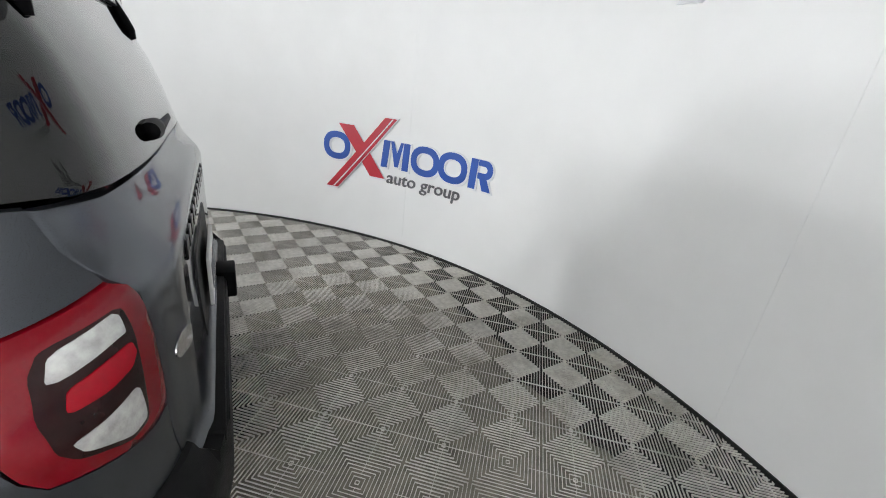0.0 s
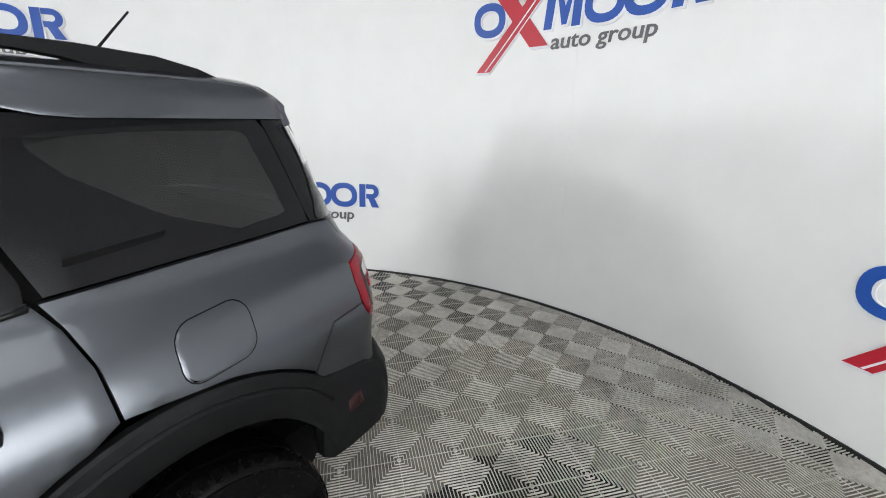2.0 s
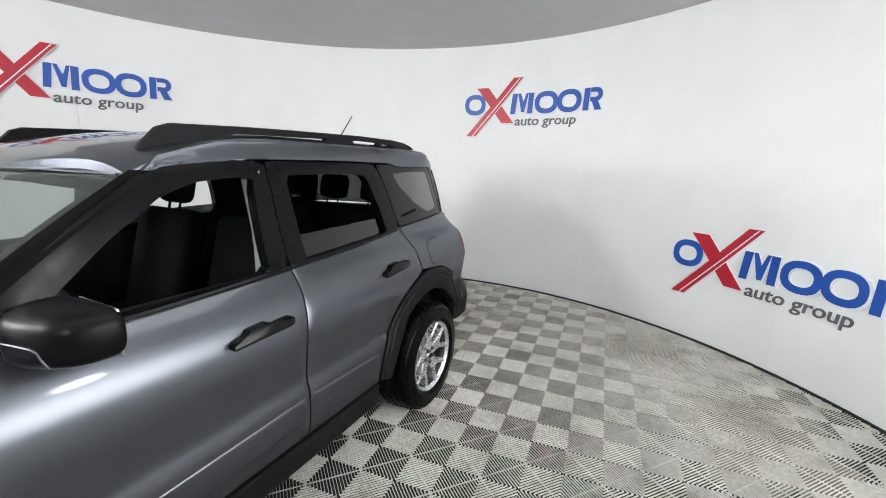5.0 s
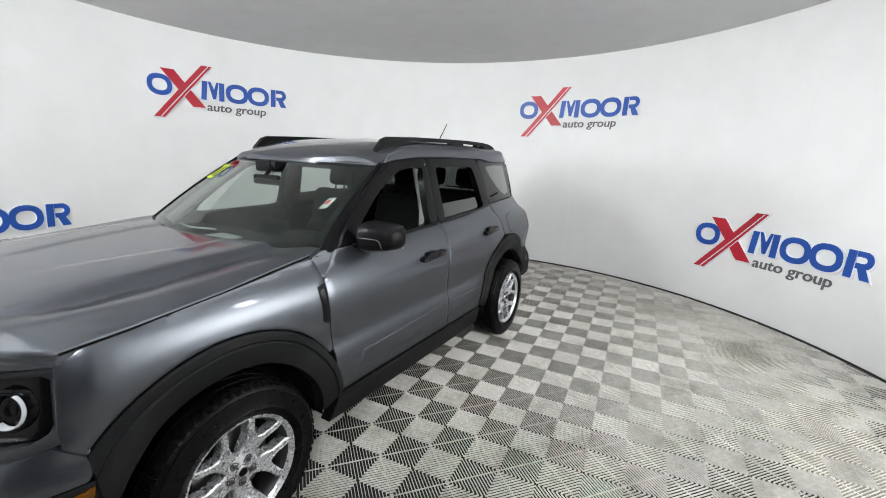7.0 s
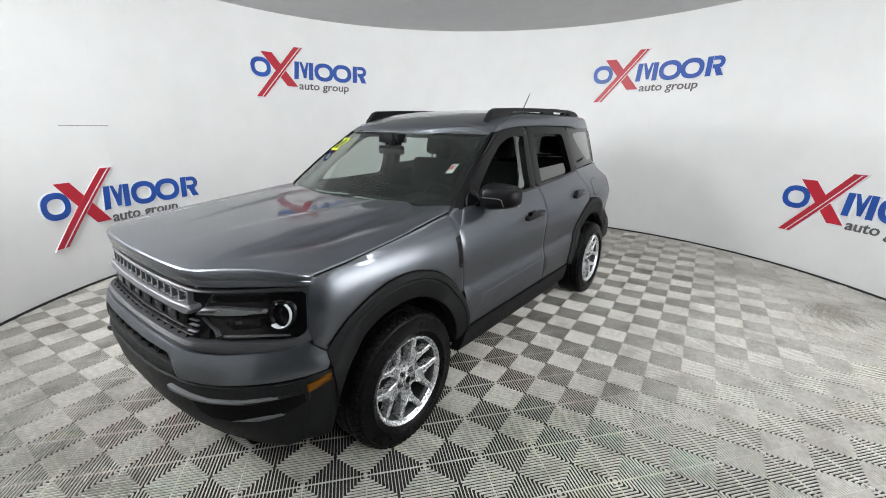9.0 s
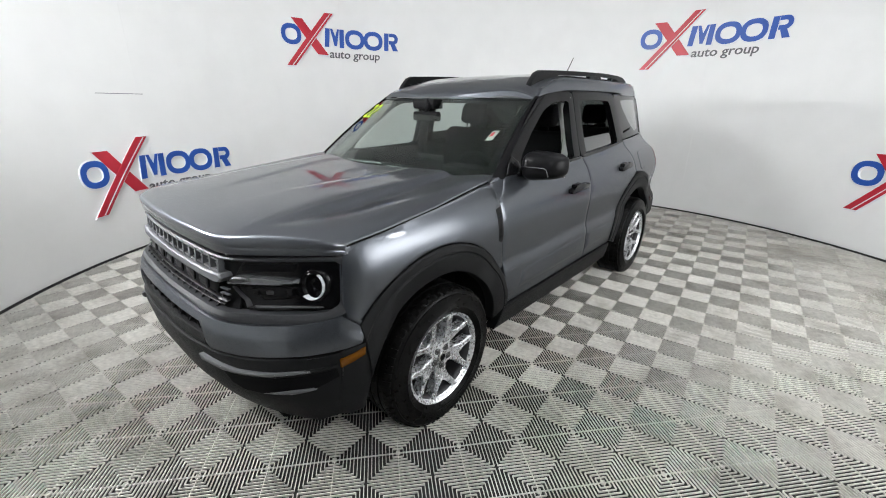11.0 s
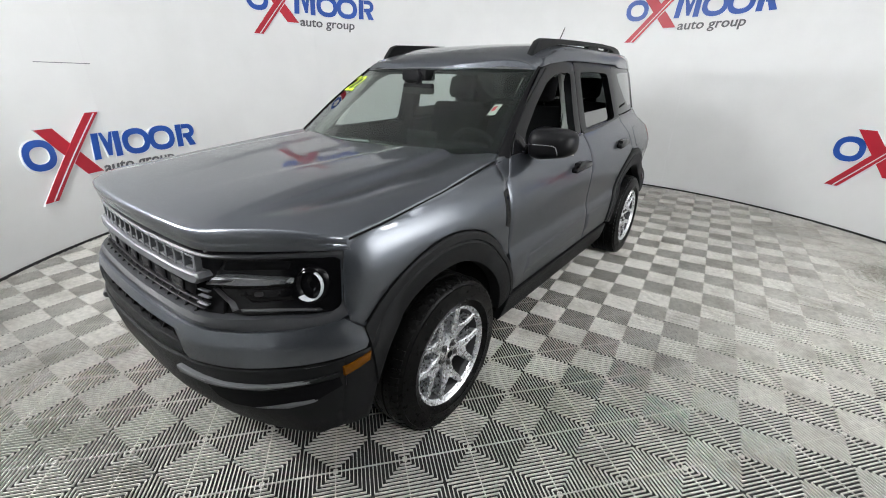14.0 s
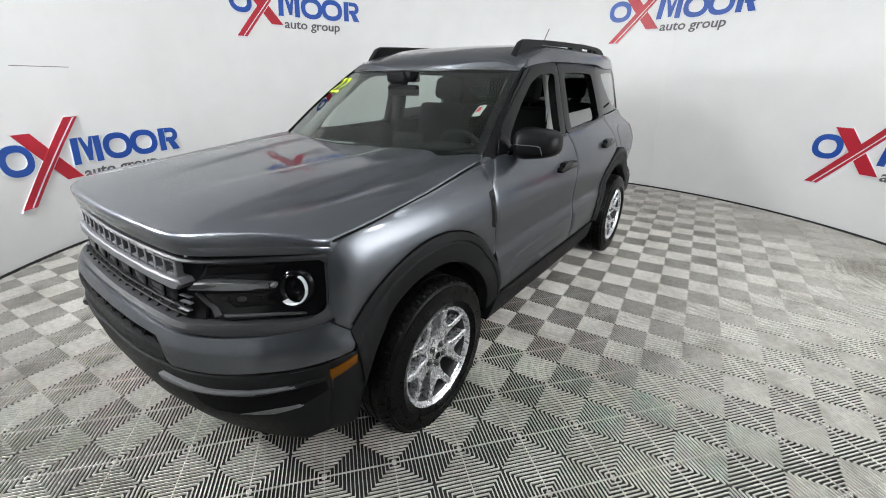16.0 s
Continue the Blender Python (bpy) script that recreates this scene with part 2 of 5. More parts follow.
    bm.faces.new(list(reversed(rows[-1])))
    return bm


def prism(points, depth, axis):
    """A polygon of 2D points pushed along an axis from depth[0] to depth[1]."""
    bm = bmesh.new()
    order = [a for a in range(3) if a != axis]
    rows = []
    for d in depth:
        row = []
        for p in points:
            co = [0.0, 0.0, 0.0]
            co[order[0]], co[order[1]], co[axis] = p[0], p[1], d
            row.append(bm.verts.new(co))
        rows.append(row)
    n = len(points)
    for k in range(n):
        bm.faces.new((rows[0][k], rows[0][(k + 1) % n], rows[1][(k + 1) % n], rows[1][k]))
    bm.faces.new(rows[0])
    bm.faces.new(list(reversed(rows[1])))
    return bm


def rounded(x0, x1, z0, z1, r, n=4):
    """The corner points of a rounded rectangle."""
    out = []
    for cx, cz, a0 in ((x1 - r, z1 - r, 0), (x0 + r, z1 - r, 90), (x0 + r, z0 + r, 180), (x1 - r, z0 + r, 270)):
        for k in range(n + 1):
            a = radians(a0 + 90 * k / n)
            out.append((cx + r * math.cos(a), cz + r * math.sin(a)))
    return out


def lerp(table, x):
    return float(np.interp(x, [a for a, b in table], [b for a, b in table]))


def smooth(table, x):
    """Like lerp, but with slopes that run on from stretch to stretch and never overshoot."""
    n = len(table)
    if x <= table[0][0]:
        return table[0][1]
    if x >= table[-1][0]:
        return table[-1][1]
    k = max(i for i in range(n - 1) if table[i][0] <= x)

    def slope(i):
        return (table[i + 1][1] - table[i][1]) / (table[i + 1][0] - table[i][0])

    def tangent(i):
        if i == 0 or i == n - 1:
            return slope(min(i, n - 2))
        a, b = slope(i - 1), slope(i)
        return 0.0 if a * b <= 0 else 2 * a * b / (a + b)
    (x0, y0), (x1, y1) = table[k], table[k + 1]
    h = x1 - x0
    t = (x - x0) / h
    return y0 * (1 + 2 * t) * (1 - t) ** 2 + tangent(k) * h * t * (1 - t) ** 2 + y1 * t * t * (3 - 2 * t) + tangent(k + 1) * h * t * t * (t - 1)


# ---- the round booth ----
CX, CY, R, TOP = -0.335, 0.276, 3.98, 3.11


def on_wall(angle, r, z):
    a = radians(angle)
    return (CX + r * math.cos(a), CY + r * math.sin(a), z)


def arc_block(a0, a1, r0, r1, z0, z1, step=2.0):
    """A curved slab between two angles, two radii and two heights."""
    bm = bmesh.new()
    n = max(2, int(abs(a1 - a0) / step))
    loops = []
    for k in range(n + 1):
        a = a0 + (a1 - a0) * k / n
        loops.append([on_wall(a, r0, z0), on_wall(a, r0, z1), on_wall(a, r1, z1), on_wall(a, r1, z0)])
    rows = ring_faces(bm, loops)
    bm.faces.new(rows[0])
    bm.faces.new(list(reversed(rows[-1])))
    return bm


wall = tagged(part("wall_round", arc_block(0, 360, R + 0.022, R + 0.14, -0.05, TOP + 0.12), FOAM), "curved white wall of a round photo booth", "wall", kind="structure")
for k in range(1, 9):
    part("wall_panel", arc_block(14.5 + 40 * k + 0.007, 54.5 + 40 * k - 0.007, R, R + 0.02, 0.0, TOP, 1.0), WHITE_WALL, wall)
# unseen dark panel added so that the car's nose reflects something dark
part("added_dark_panel", arc_block(14.5 + 0.007, 54.5 - 0.007, R, R + 0.02, 0.0, TOP, 1.0), DARK_PANEL, wall, "unseen dark grey wall panel added to darken the car's reflections")
part("wall_crease", arc_block(293.8, 300.8, R - 0.0015, R + 0.004, 1.572, 1.578), GREY_INK, wall, "thin dark crease in the panel")
base = tagged(part("baseboard", arc_block(0, 360, R - 0.012, R - 0.001, -0.009, 0.018), TRIM), "black rubber strip along the foot of the wall", "trim", kind="structure")


def disc(r, z0, z1, n=96):
    bm = bmesh.new()
    rows = [[bm.verts.new(on_wall(360 * k / n, r, z)) for k in range(n)] for z in (z0, z1)]
    for k in range(n):
        bm.faces.new((rows[0][k], rows[0][(k + 1) % n], rows[1][(k + 1) % n], rows[1][k]))
    bm.faces.new(rows[0])
    bm.faces.new(list(reversed(rows[1])))
    return bm


tagged(part("ceiling", disc(R + 0.02, TOP + 0.001, TOP + 0.1), CEILING), "flat grey painted ceiling", "ceiling", kind="structure")
floor = tagged(part("floor", disc(R + 0.02, -0.08, -0.0098), SUBFLOOR), "ribbed grey plastic tiles laid over a dark floor", "floor", kind="structure")


# ---- lamps ----
def ceiling_lamp(x, y, long, wide):
    lamp = thing("ceiling_fill", "large flat white light panel added under the ceiling, out of view", "light", "ceiling lights")
    part("housing", boxed(-long / 2 - 0.03, long / 2 + 0.03, -wide / 2 - 0.03, wide / 2 + 0.03, -0.045, -0.004, bevel=0.006), HOUSING, lamp)
    part("diffuser", boxed(-long / 2, long / 2, -wide / 2, wide / 2, -0.058, -0.046, bevel=0.004), DIFFUSER, lamp, "glowing white diffuser")
    lamp.matrix_basis = pose(x, y, TOP)
    return lamp


# unseen panels added to light the booth; the last brightens the floor ahead
for x, y, long, wide in ((-1.05, 1.75, 1.0, 2.1), (0.0, 2.0, 1.0, 1.6), (1.05, 2.0, 1.0, 1.6), (2.3, -0.75, 1.4, 2.0)):
    ceiling_lamp(x, y, long, wide)


def wall_lamp(angle, z, half_angle, half, glow):
    lamp = thing("wall_light", "square white LED light set out of view on the wall", "light", "wall lights")
    part("housing", arc_block(angle - half_angle - 0.3, angle + half_angle + 0.3, R - 0.05, R - 0.004, z - half - 0.02, z + half + 0.02), HOUSING, lamp)
    part("diffuser", arc_block(angle - half_angle, angle + half_angle, R - 0.056, R - 0.051, z - half, z + half), glow, lamp, "glowing white diffuser")


# the lamp at 38 degrees is added to brighten the floor ahead
for a, z, wide, tall, glow in ((330, 1.95, 3.0, 0.2, DIFFUSER_STRONG), (347, 2.83, 3.0, 0.2, DIFFUSER_STRONG), (38, 2.3, 3.6, 0.26, DIFFUSER_FILL)):
    wall_lamp(a, z, wide, tall, glow)


def round_lamp(angle, z, r, glow):
    """A round lamp on the wall that faces the middle of the booth."""
    lamp = thing("wall_light", "round white spot light on the wall", "light", "wall lights")
    part("housing", lathe([(0.0, 0.0), (r * 0.8, 0.0), (r + 0.03, 0.03), (r + 0.03, 0.08), (r, 0.08), (r, 0.06), (0.0, 0.06)], 40), HOUSING, lamp)
    part("diffuser", lathe([(0.0, 0.078), (r * 0.6, 0.076), (r - 0.002, 0.066), (r - 0.002, 0.062), (0.0, 0.062)], 40), glow, lamp, "glowing white diffuser")
    a = radians(angle)
    lamp.matrix_basis = pose(CX + (R - 0.012) * math.cos(a), CY + (R - 0.012) * math.sin(a), z, rz=angle + 90)


round_lamp(94, 2.28, 0.24, DIFFUSER_SPOT)


# soft panel added out of view to brighten the flank of the car
bank = thing("fill_bank", "wide soft white light panel added out of view to brighten the car's flank", "light", "wall lights")
part("housing", arc_block(66.7, 116.3, R - 0.05, R - 0.004, 0.5, 2.29), HOUSING, bank)
part("diffuser", arc_block(67, 116, R - 0.056, R - 0.051, 0.55, 2.24), DIFFUSER_SOFT, bank, "dim glowing white diffuser")


# ---- wall signs ----
def bend(bm, angle, z, depth0):
    """Lays flat work (u to the right, v up, w off the wall) on the round wall."""
    for v in bm.verts:
        u, w, h = v.co
        v.co = on_wall(angle - math.degrees(u / R), R - depth0 - w, z + h)
    return bm


def plate(points, w0, w1, hole=None):
    """A flat shape in u, v with thickness, cut along u so that it can be bent."""
    if hole:
        bm = bmesh.new()
        n = len(points)
        ring_faces(bm, [[(p[0], w0, p[1]) for p in points], [(p[0], w1, p[1]) for p in points], [(p[0], w1, p[1]) for p in hole], [(p[0], w0, p[1]) for p in hole], [(p[0], w0, p[1]) for p in points]])
        bmesh.ops.remove_doubles(bm, verts=bm.verts, dist=1e-5)
        return bm
    bm = sheet(points, (0, 2), (0.08, 5.0))
    for v in bm.verts:
        v.co.y = w1
    close_shell(bm, lambda c: Vector((c.x, w0, c.z)))
    return bm


def oval(cu, cv, ru, rv, n=28, p=2.3):
    out = []
    for k in range(n):
        c, s = math.cos(2 * math.pi * k / n), math.sin(2 * math.pi * k / n)
        out.append((cu + ru * math.copysign(abs(c) ** (2 / p), c), cv + rv * math.copysign(abs(s) ** (2 / p), s)))
    return out


def bar(u0, v0, u1, v1, half):
    """A slanted stroke with level ends."""
    return [(u0 - half, v0), (u0 + half, v0), (u1 + half, v1), (u1 - half, v1)]


def grow(points, d):
    cu, cv = sum(p[0] for p in points) / len(points), sum(p[1] for p in points) / len(points)
    return [(u + math.copysign(d, u - cu), v + math.copysign(d, v - cv)) for u, v in points]


def wall_sign(angle, z):
    sign = thing("wall_sign", "raised blue and red sign shapes on the white wall", "sign", "wall signs")
    lo, hi = 0.274, 0.516
    for c in (0.098, 1.04, 1.325):
        half = 0.142 if c < 0.5 else 0.148
        mid, tall = (lo + hi) / 2, (hi - lo) / 2 + 0.008
        ring = part("ring", bend(plate(oval(c, mid, half, tall), 0.012, 0.015, oval(c, mid, half * 0.60, tall * 0.56)), angle, z, 0), BLUE, sign, "flat blue ring")
        part("backing", bend(plate(oval(c + 0.006, mid - 0.006, half + 0.014, tall + 0.014), 0.0, 0.0115, oval(c + 0.006, mid - 0.006, half * 0.60 - 0.008, tall * 0.56 - 0.008)), angle, z, 0), FOAM, ring)
    tall = hi - lo
    bars = [[(0.575, lo), (0.640, lo), (0.668, hi), (0.600, hi)], [(0.800, lo), (0.866, lo), (0.878, hi), (0.812, hi)], [(0.673, hi), (0.706, hi), (0.744, hi - 0.10), (0.780, hi), (0.808, hi), (0.760, lo + 0.02), (0.722, lo + 0.02)],
            [(1.494, lo), (1.561, lo), (1.572, hi), (1.504, hi)], [(1.636, lo), (1.716, lo), (1.664, lo + 0.105), (1.596, lo + 0.098)]]
    for points in bars:
        face = part("bar", bend(plate(points, 0.012, 0.0152), angle, z, 0), BLUE, sign, "flat blue bar")
        part("backing", bend(plate([(u + 0.006, v - 0.006) for u, v in grow(points, 0.01)], 0.0, 0.0113), angle, z, 0), FOAM, face)
    mid, up = lo + 0.092 + (tall - 0.092) / 2, (tall - 0.092) / 2
    loop = [(1.576, mid - up), (1.646, mid - up)] + [(1.646 + 0.072 * math.cos(radians(d)), mid + up * math.sin(radians(d))) for d in range(-75, 76, 15)] + [(1.646, mid + up), (1.576, mid + up)]
    hole = [(1.576, mid - up * 0.36), (1.636, mid - up * 0.36)] + [(1.636 + 0.03 * math.cos(radians(d)), mid + up * 0.36 * math.sin(radians(d))) for d in range(-75, 76, 15)] + [(1.636, mid + up * 0.36), (1.576, mid + up * 0.36)]
    face = part("half_ring", bend(plate(loop, 0.012, 0.0152, hole), angle, z, 0), BLUE, sign, "flat blue half ring")
    part("backing", bend(plate([(u + 0.012 if u > 1.62 else u, v - 0.006 + math.copysign(0.008, v - mid)) for u, v in loop], 0.0, 0.0113, [(u, v) for u, v in hole]), angle, z, 0), FOAM, face)
    arm = bar(0.545, 0.165, 0.195, 0.60, 0.078)
    face = part("short_stroke", bend(plate(arm, 0.014, 0.018), angle, z, 0), RED, sign, "flat red stroke")
    part("backing", bend(plate([(u + 0.006, v - 0.006) for u, v in grow(arm, 0.012)], 0.0, 0.0135), angle, z, 0), FOAM, face)
    long = bar(0.055, 0.0, 0.665, 0.706, 0.062)
    face = part("long_stroke", bend(plate(long, 0.019, 0.023), angle, z, 0), RED, sign, "flat red stroke with a white line")
    part("backing", bend(plate([(u + 0.006, v - 0.006) for u, v in grow(long, 0.012)], 0.0, 0.0185), angle, z, 0), FOAM, face)
    part("white_line", bend(plate(bar(0.075, 0.004, 0.685, 0.70, 0.007), 0.0232, 0.025), angle, z, 0), FOAM, face)
    curve = bpy.data.curves.new("lettering", "FONT")
    curve.body, curve.size, curve.extrude, curve.offset, curve.shear = "auto group", 0.155, 0.004, 0.0018, 0.1
    curve.resolution_u = 3
    ob = new("lettering", curve)
    bpy.context.view_layer.update()
    me = bpy.data.meshes.new_from_object(ob.evaluated_get(bpy.context.evaluated_depsgraph_get()))
    bpy.data.objects.remove(ob)
    bm = bmesh.new()
    bm.from_mesh(me)
    bpy.data.meshes.remove(me)
    wide = max(v.co.x for v in bm.verts)
    for v in bm.verts:
        v.co = (0.638 + v.co.x * 0.785 / wide, 0.006 + v.co.z, 0.135 + v.co.y)
    part("lettering", bend(bm, angle, z, 0), GREY_FACE, sign, "grey lettering auto group")
    return sign


for a, z in ((266.4, 1.99), (186.9, 1.99), (147.6, 0.447), (226.8, 0.447), (305.4, 0.447)):
    wall_sign(a, z)


# ---- the car: x ahead, y to its left, z up ----
SIDE = [(0.2, 0.84), (0.3, 0.885), (0.42, 0.915), (0.55, 0.93), (0.64, 0.928), (0.70, 0.914), (0.76, 0.916), (0.88, 0.924), (0.95, 0.918), (1.0, 0.906), (1.05, 0.886),
        (1.10, 0.858), (1.14, 0.828), (1.17, 0.803), (1.22, 0.785), (1.4, 0.738), (1.55, 0.700), (1.60, 0.684), (1.65, 0.670), (1.68, 0.648), (1.695, 0.61)]
FX, RX, AXLE = 1.315, -1.315, 0.352


TAIL = [(0.25, -2.04), (0.4, -2.12), (0.56, -2.145), (0.68, -2.145), (0.72, -2.11), (0.9, -2.10), (1.11, -2.098), (1.18, -2.065), (1.25, -2.05), (1.42, -2.0), (1.56, -1.935), (1.64, -1.91), (1.68, -1.87)]


def tail_mid(y, z):
    """The tail's face away from its corners."""
    a = abs(y)
    low, high = 0.42 * max(0.0, a - 0.56) ** 1.1, 0.27 * a ** 3.4
    return smooth(TAIL, z) + low + (high - low) * min(max((z - 1.10) / 0.16, 0), 1)


@functools.lru_cache(maxsize=None)
def corner_curve(z):
    """Start on the flank, bend and end on the tail of the rounded rear corner."""
    x = smooth(TAIL, z) + lerp([(1.2, 0.22), (1.4, 0.13), (1.6, 0.09)], z)
    y = half_width(x, z, True)
    end = min(0.60, y - 0.06)
    b = tail_mid(end, z)
    return (x, y), (b + 0.045, y - 0.004), (b, end)


def on_curve(curve, t, i):
    return (1 - t) ** 2 * curve[0][i] + 2 * t * (1 - t) * curve[1][i] + t * t * curve[2][i]


def curve_at(curve, i, value):
    low, high = 0.0, 1.0
    falls = curve[0][i] > curve[2][i]
    for k in range(26):
        t = (low + high) / 2
        low, high = (t, high) if (on_curve(curve, t, i) > value) == falls else (low, t)
    return on_curve(curve, low, 1 - i)


def nose_mid(y, z):
    """The nose away from its corners: how far ahead it reaches at a height and a distance from the middle."""
    nose = lerp([(0.2, 2.02), (0.3, 2.10), (0.42, 2.17), (0.58, 2.20), (0.68, 2.185), (0.76, 2.15), (0.8, 2.115), (0.9, 2.105), (0.96, 2.10), (1.02, 2.075)], z)
    a = abs(y)
    round_nose = lerp([(0.3, 0.36), (0.58, 0.52)], z) * a ** 3.2
    broken_nose = 0.08 * a * a + 0.0222 * math.log(1 + math.exp((a - 0.53) / 0.03))
    return nose - round_nose + (round_nose - broken_nose) * min(max((z - 0.6) / 0.16, 0), 1)


@functools.lru_cache(maxsize=None)
def nose_curve(z):
    """Start on the flank, bend and end on the nose of the rounded front corner."""
    x0, y1 = 1.70, 0.79
    y0, x1 = half_width(x0, z, True), nose_mid(y1, z)
    flank = (half_width(x0, z, True) - half_width(x0 - 0.02, z, True)) / 0.02
    front = (nose_mid(y1, z) - nose_mid(y1 - 0.02, z)) / 0.02
    y = (y0 + flank * (x1 - front * y1 - x0)) / (1 - flank * front)
    return (x0, y0), (x1 + front * (y - y1), y), (x1, y1)


@functools.lru_cache(maxsize=None)
def side_profile(z):
    return smooth(SIDE, z)


def half_width(x, z, flat=False):
    if x < -1.5 and not flat:
        curve = corner_curve(round(z, 4))
        if x < curve[0][0]:
            return curve_at(curve, 0, max(x, curve[2][0]))
    if x > 1.6 and not flat:
        curve = nose_curve(round(z, 4))
        if x > curve[0][0]:
            return curve_at(curve, 0, min(x, curve[2][0]))
    y = side_profile(round(z, 4))
    if x < -1.6:
        y -= lerp([(0.62, 0.0), (0.70, 0.024), (0.80, 0.02), (0.93, 0.0)], z) * min((-1.6 - x) / 0.2, 1)
    if x < -0.9:
        k = lerp([(0.4, 0.035), (1.1, 0.05), (1.25, 0.13), (1.7, 0.14)], z)
        y *= 1 - k * ((-0.9 - x) / 0.97) ** 2
    if x > 1.1:
        y *= 1 - lerp([(0.4, 0.02), (0.9, 0.03), (1.05, 0.045)], z) * ((x - 1.1) / 0.68) ** 2
    return y


def side_panel(points, sign, off=0.0, depth=0.02, steps=(0.05, 0.025), roll=0.002):
    """A panel of the car's flank, from a polygon in x and z."""
    bm = sheet(points, (0, 2), steps)
    if roll:
        narrow_rim(bm)
    rim = {v for e in bm.edges if len(e.link_faces) == 1 for v in e.verts}
    for v in bm.verts:
        v.co.y = sign * (half_width(v.co.x, v.co.z) + off - (roll if v in rim else 0))
    close_shell(bm, lambda c: Vector((c.x, c.y - sign * depth, c.z)))
    return bm


def side_ring(outer, inner, sign, off=0.0, depth=0.02):
    """A frame on the flank between two loops of equal length."""
    bm = bmesh.new()
    mid = [((a[0] + b[0]) / 2, (a[1] + b[1]) / 2) for a, b in zip(outer, inner)]
    row = lambda loop, o: [(x, sign * (half_width(x, z) + off - o), z) for x, z in loop]
    ring_faces(bm, [row(outer, depth), row(outer, 0.002), row(mid, 0), row(inner, 0.002), row(inner, depth), row(outer, depth)])
    bmesh.ops.remove_doubles(bm, verts=bm.verts, dist=1e-5)
    return bm


def resample(loop, n):
    """n points evenly along a closed loop, starting at its first point."""
    pts = [Vector(p) for p in loop] + [Vector(loop[0])]
    cuts = [0.0]
    for a, b in zip(pts, pts[1:]):
        cuts.append(cuts[-1] + (b - a).length)
    return [(float(np.interp(cuts[-1] * k / n, cuts, [p.x for p in pts])), float(np.interp(cuts[-1] * k / n, cuts, [p.y for p in pts]))) for k in range(n)]


def arc(cx, cz, r, a0, a1, n):
    return [(cx + r * math.cos(radians(a0 + (a1 - a0) * k / n)), cz + r * math.sin(radians(a0 + (a1 - a0) * k / n))) for k in range(n + 1)]


def front_x(y, z):
    curve = nose_curve(round(z, 4))
    if abs(y) > curve[2][1]:
        return curve_at(curve, 1, min(abs(y), curve[0][1]))
    return nose_mid(y, z)


def rear_x(y, z):
    curve = corner_curve(round(z, 4))
    if abs(y) > curve[2][1]:
        return curve_at(curve, 1, min(abs(y), curve[0][1]))
    return tail_mid(y, z)


def corner_y(shape, z):
    """Where the nose or the tail meets the flank at a height."""
    return on_curve(corner_curve(z), 0.25, 1) if shape is rear_x else on_curve(nose_curve(z), 0.5, 1)


def corner_x(shape, z):
    return shape(corner_y(shape, z), z)


def face_panel(points, shape, push, depth=0.02, off=0.0, steps=(0.05, 0.05), roll=0.003):
    """A panel of the nose or the tail, from a polygon in y and z."""
    bm = sheet(points, (1, 2), steps)
    if roll:
        narrow_rim(bm, min(0.005, roll * 2))
    rim = {v for e in bm.edges if len(e.link_faces) == 1 for v in e.verts}
    for v in bm.verts:
        v.co.x = shape(v.co.y, v.co.z) + push * (off - (roll if v in rim else 0))
    close_shell(bm, lambda c: Vector((c.x - push * depth, c.y, c.z)))
    return bm


def corner_at(q, z):
    """The place on the flank, round the rear corner or on the tail where -x - y is q at a height."""
    curve = corner_curve(round(z, 4))
    ahead, behind = -curve[0][0] - curve[0][1], -curve[2][0] - curve[2][1]
    low, high = 0.0, 1.0
    if q <= ahead:
        spot = lambda t: (-0.9 + t * (curve[0][0] + 0.9), half_width(-0.9 + t * (curve[0][0] + 0.9), z, True))
    elif q >= behind:
        spot = lambda t: (tail_mid(curve[2][1] * (1 - 0.6 * t), z), curve[2][1] * (1 - 0.6 * t))
    else:
        spot = lambda t: (on_curve(curve, t, 0), on_curve(curve, t, 1))
    for k in range(26):
        t = (low + high) / 2
        x, y = spot(t)
        low, high = (t, high) if -x - y < q else (low, t)
    return spot(low)


def flank_points(points, fine=4):
    """Points of the flank, given by x and z, in the coordinates of corner_at."""
    dense = [tuple(a[i] + (b[i] - a[i]) * k / fine for i in (0, 1)) for a, b in zip(points, points[1:]) for k in range(fine)] + points[-1:]
    return [(-x - half_width(x, z), z) for x, z in dense]


def tail_points(points, fine=3):
    """Points of the tail, given by y and z, in the coordinates of corner_at."""
    dense = [tuple(a[i] + (b[i] - a[i]) * k / fine for i in (0, 1)) for a, b in zip(points, points[1:]) for k in range(fine)] + points[-1:]
    return [(-rear_x(y, z) - y, z) for y, z in dense]


def rounder(points, cut, times=2):
    """A closed polygon with its corners cut off, again and again."""
    for k in range(times):
        points = [(a[0] + (b[0] - a[0]) * f, a[1] + (b[1] - a[1]) * f) for a, b in zip(points, points[1:] + points[:1]) for f in (cut, 1 - cut)]
    return points


def corner_panel(points, sign, off=0.0, depth=0.02, steps=(0.02, 0.02), roll=0.0):
    """A panel round the rear corner, from a polygon in the coordinates of corner_at."""
    bm = sheet(points, (0, 2), steps)
    rim = {v for e in bm.edges if len(e.link_faces) == 1 for v in e.verts}
    inner = {}
    for v in bm.verts:
        q, z = v.co.x, v.co.z
        a, b = corner_at(q - 0.004, z), corner_at(q + 0.004, z)
        x, y = corner_at(q, z)
        out = Vector((b[1] - a[1], a[0] - b[0], 0)).normalized()
        push = off - (roll if v in rim else 0)
        v.co = (x + out.x * push, sign * (y + out.y * push), z)
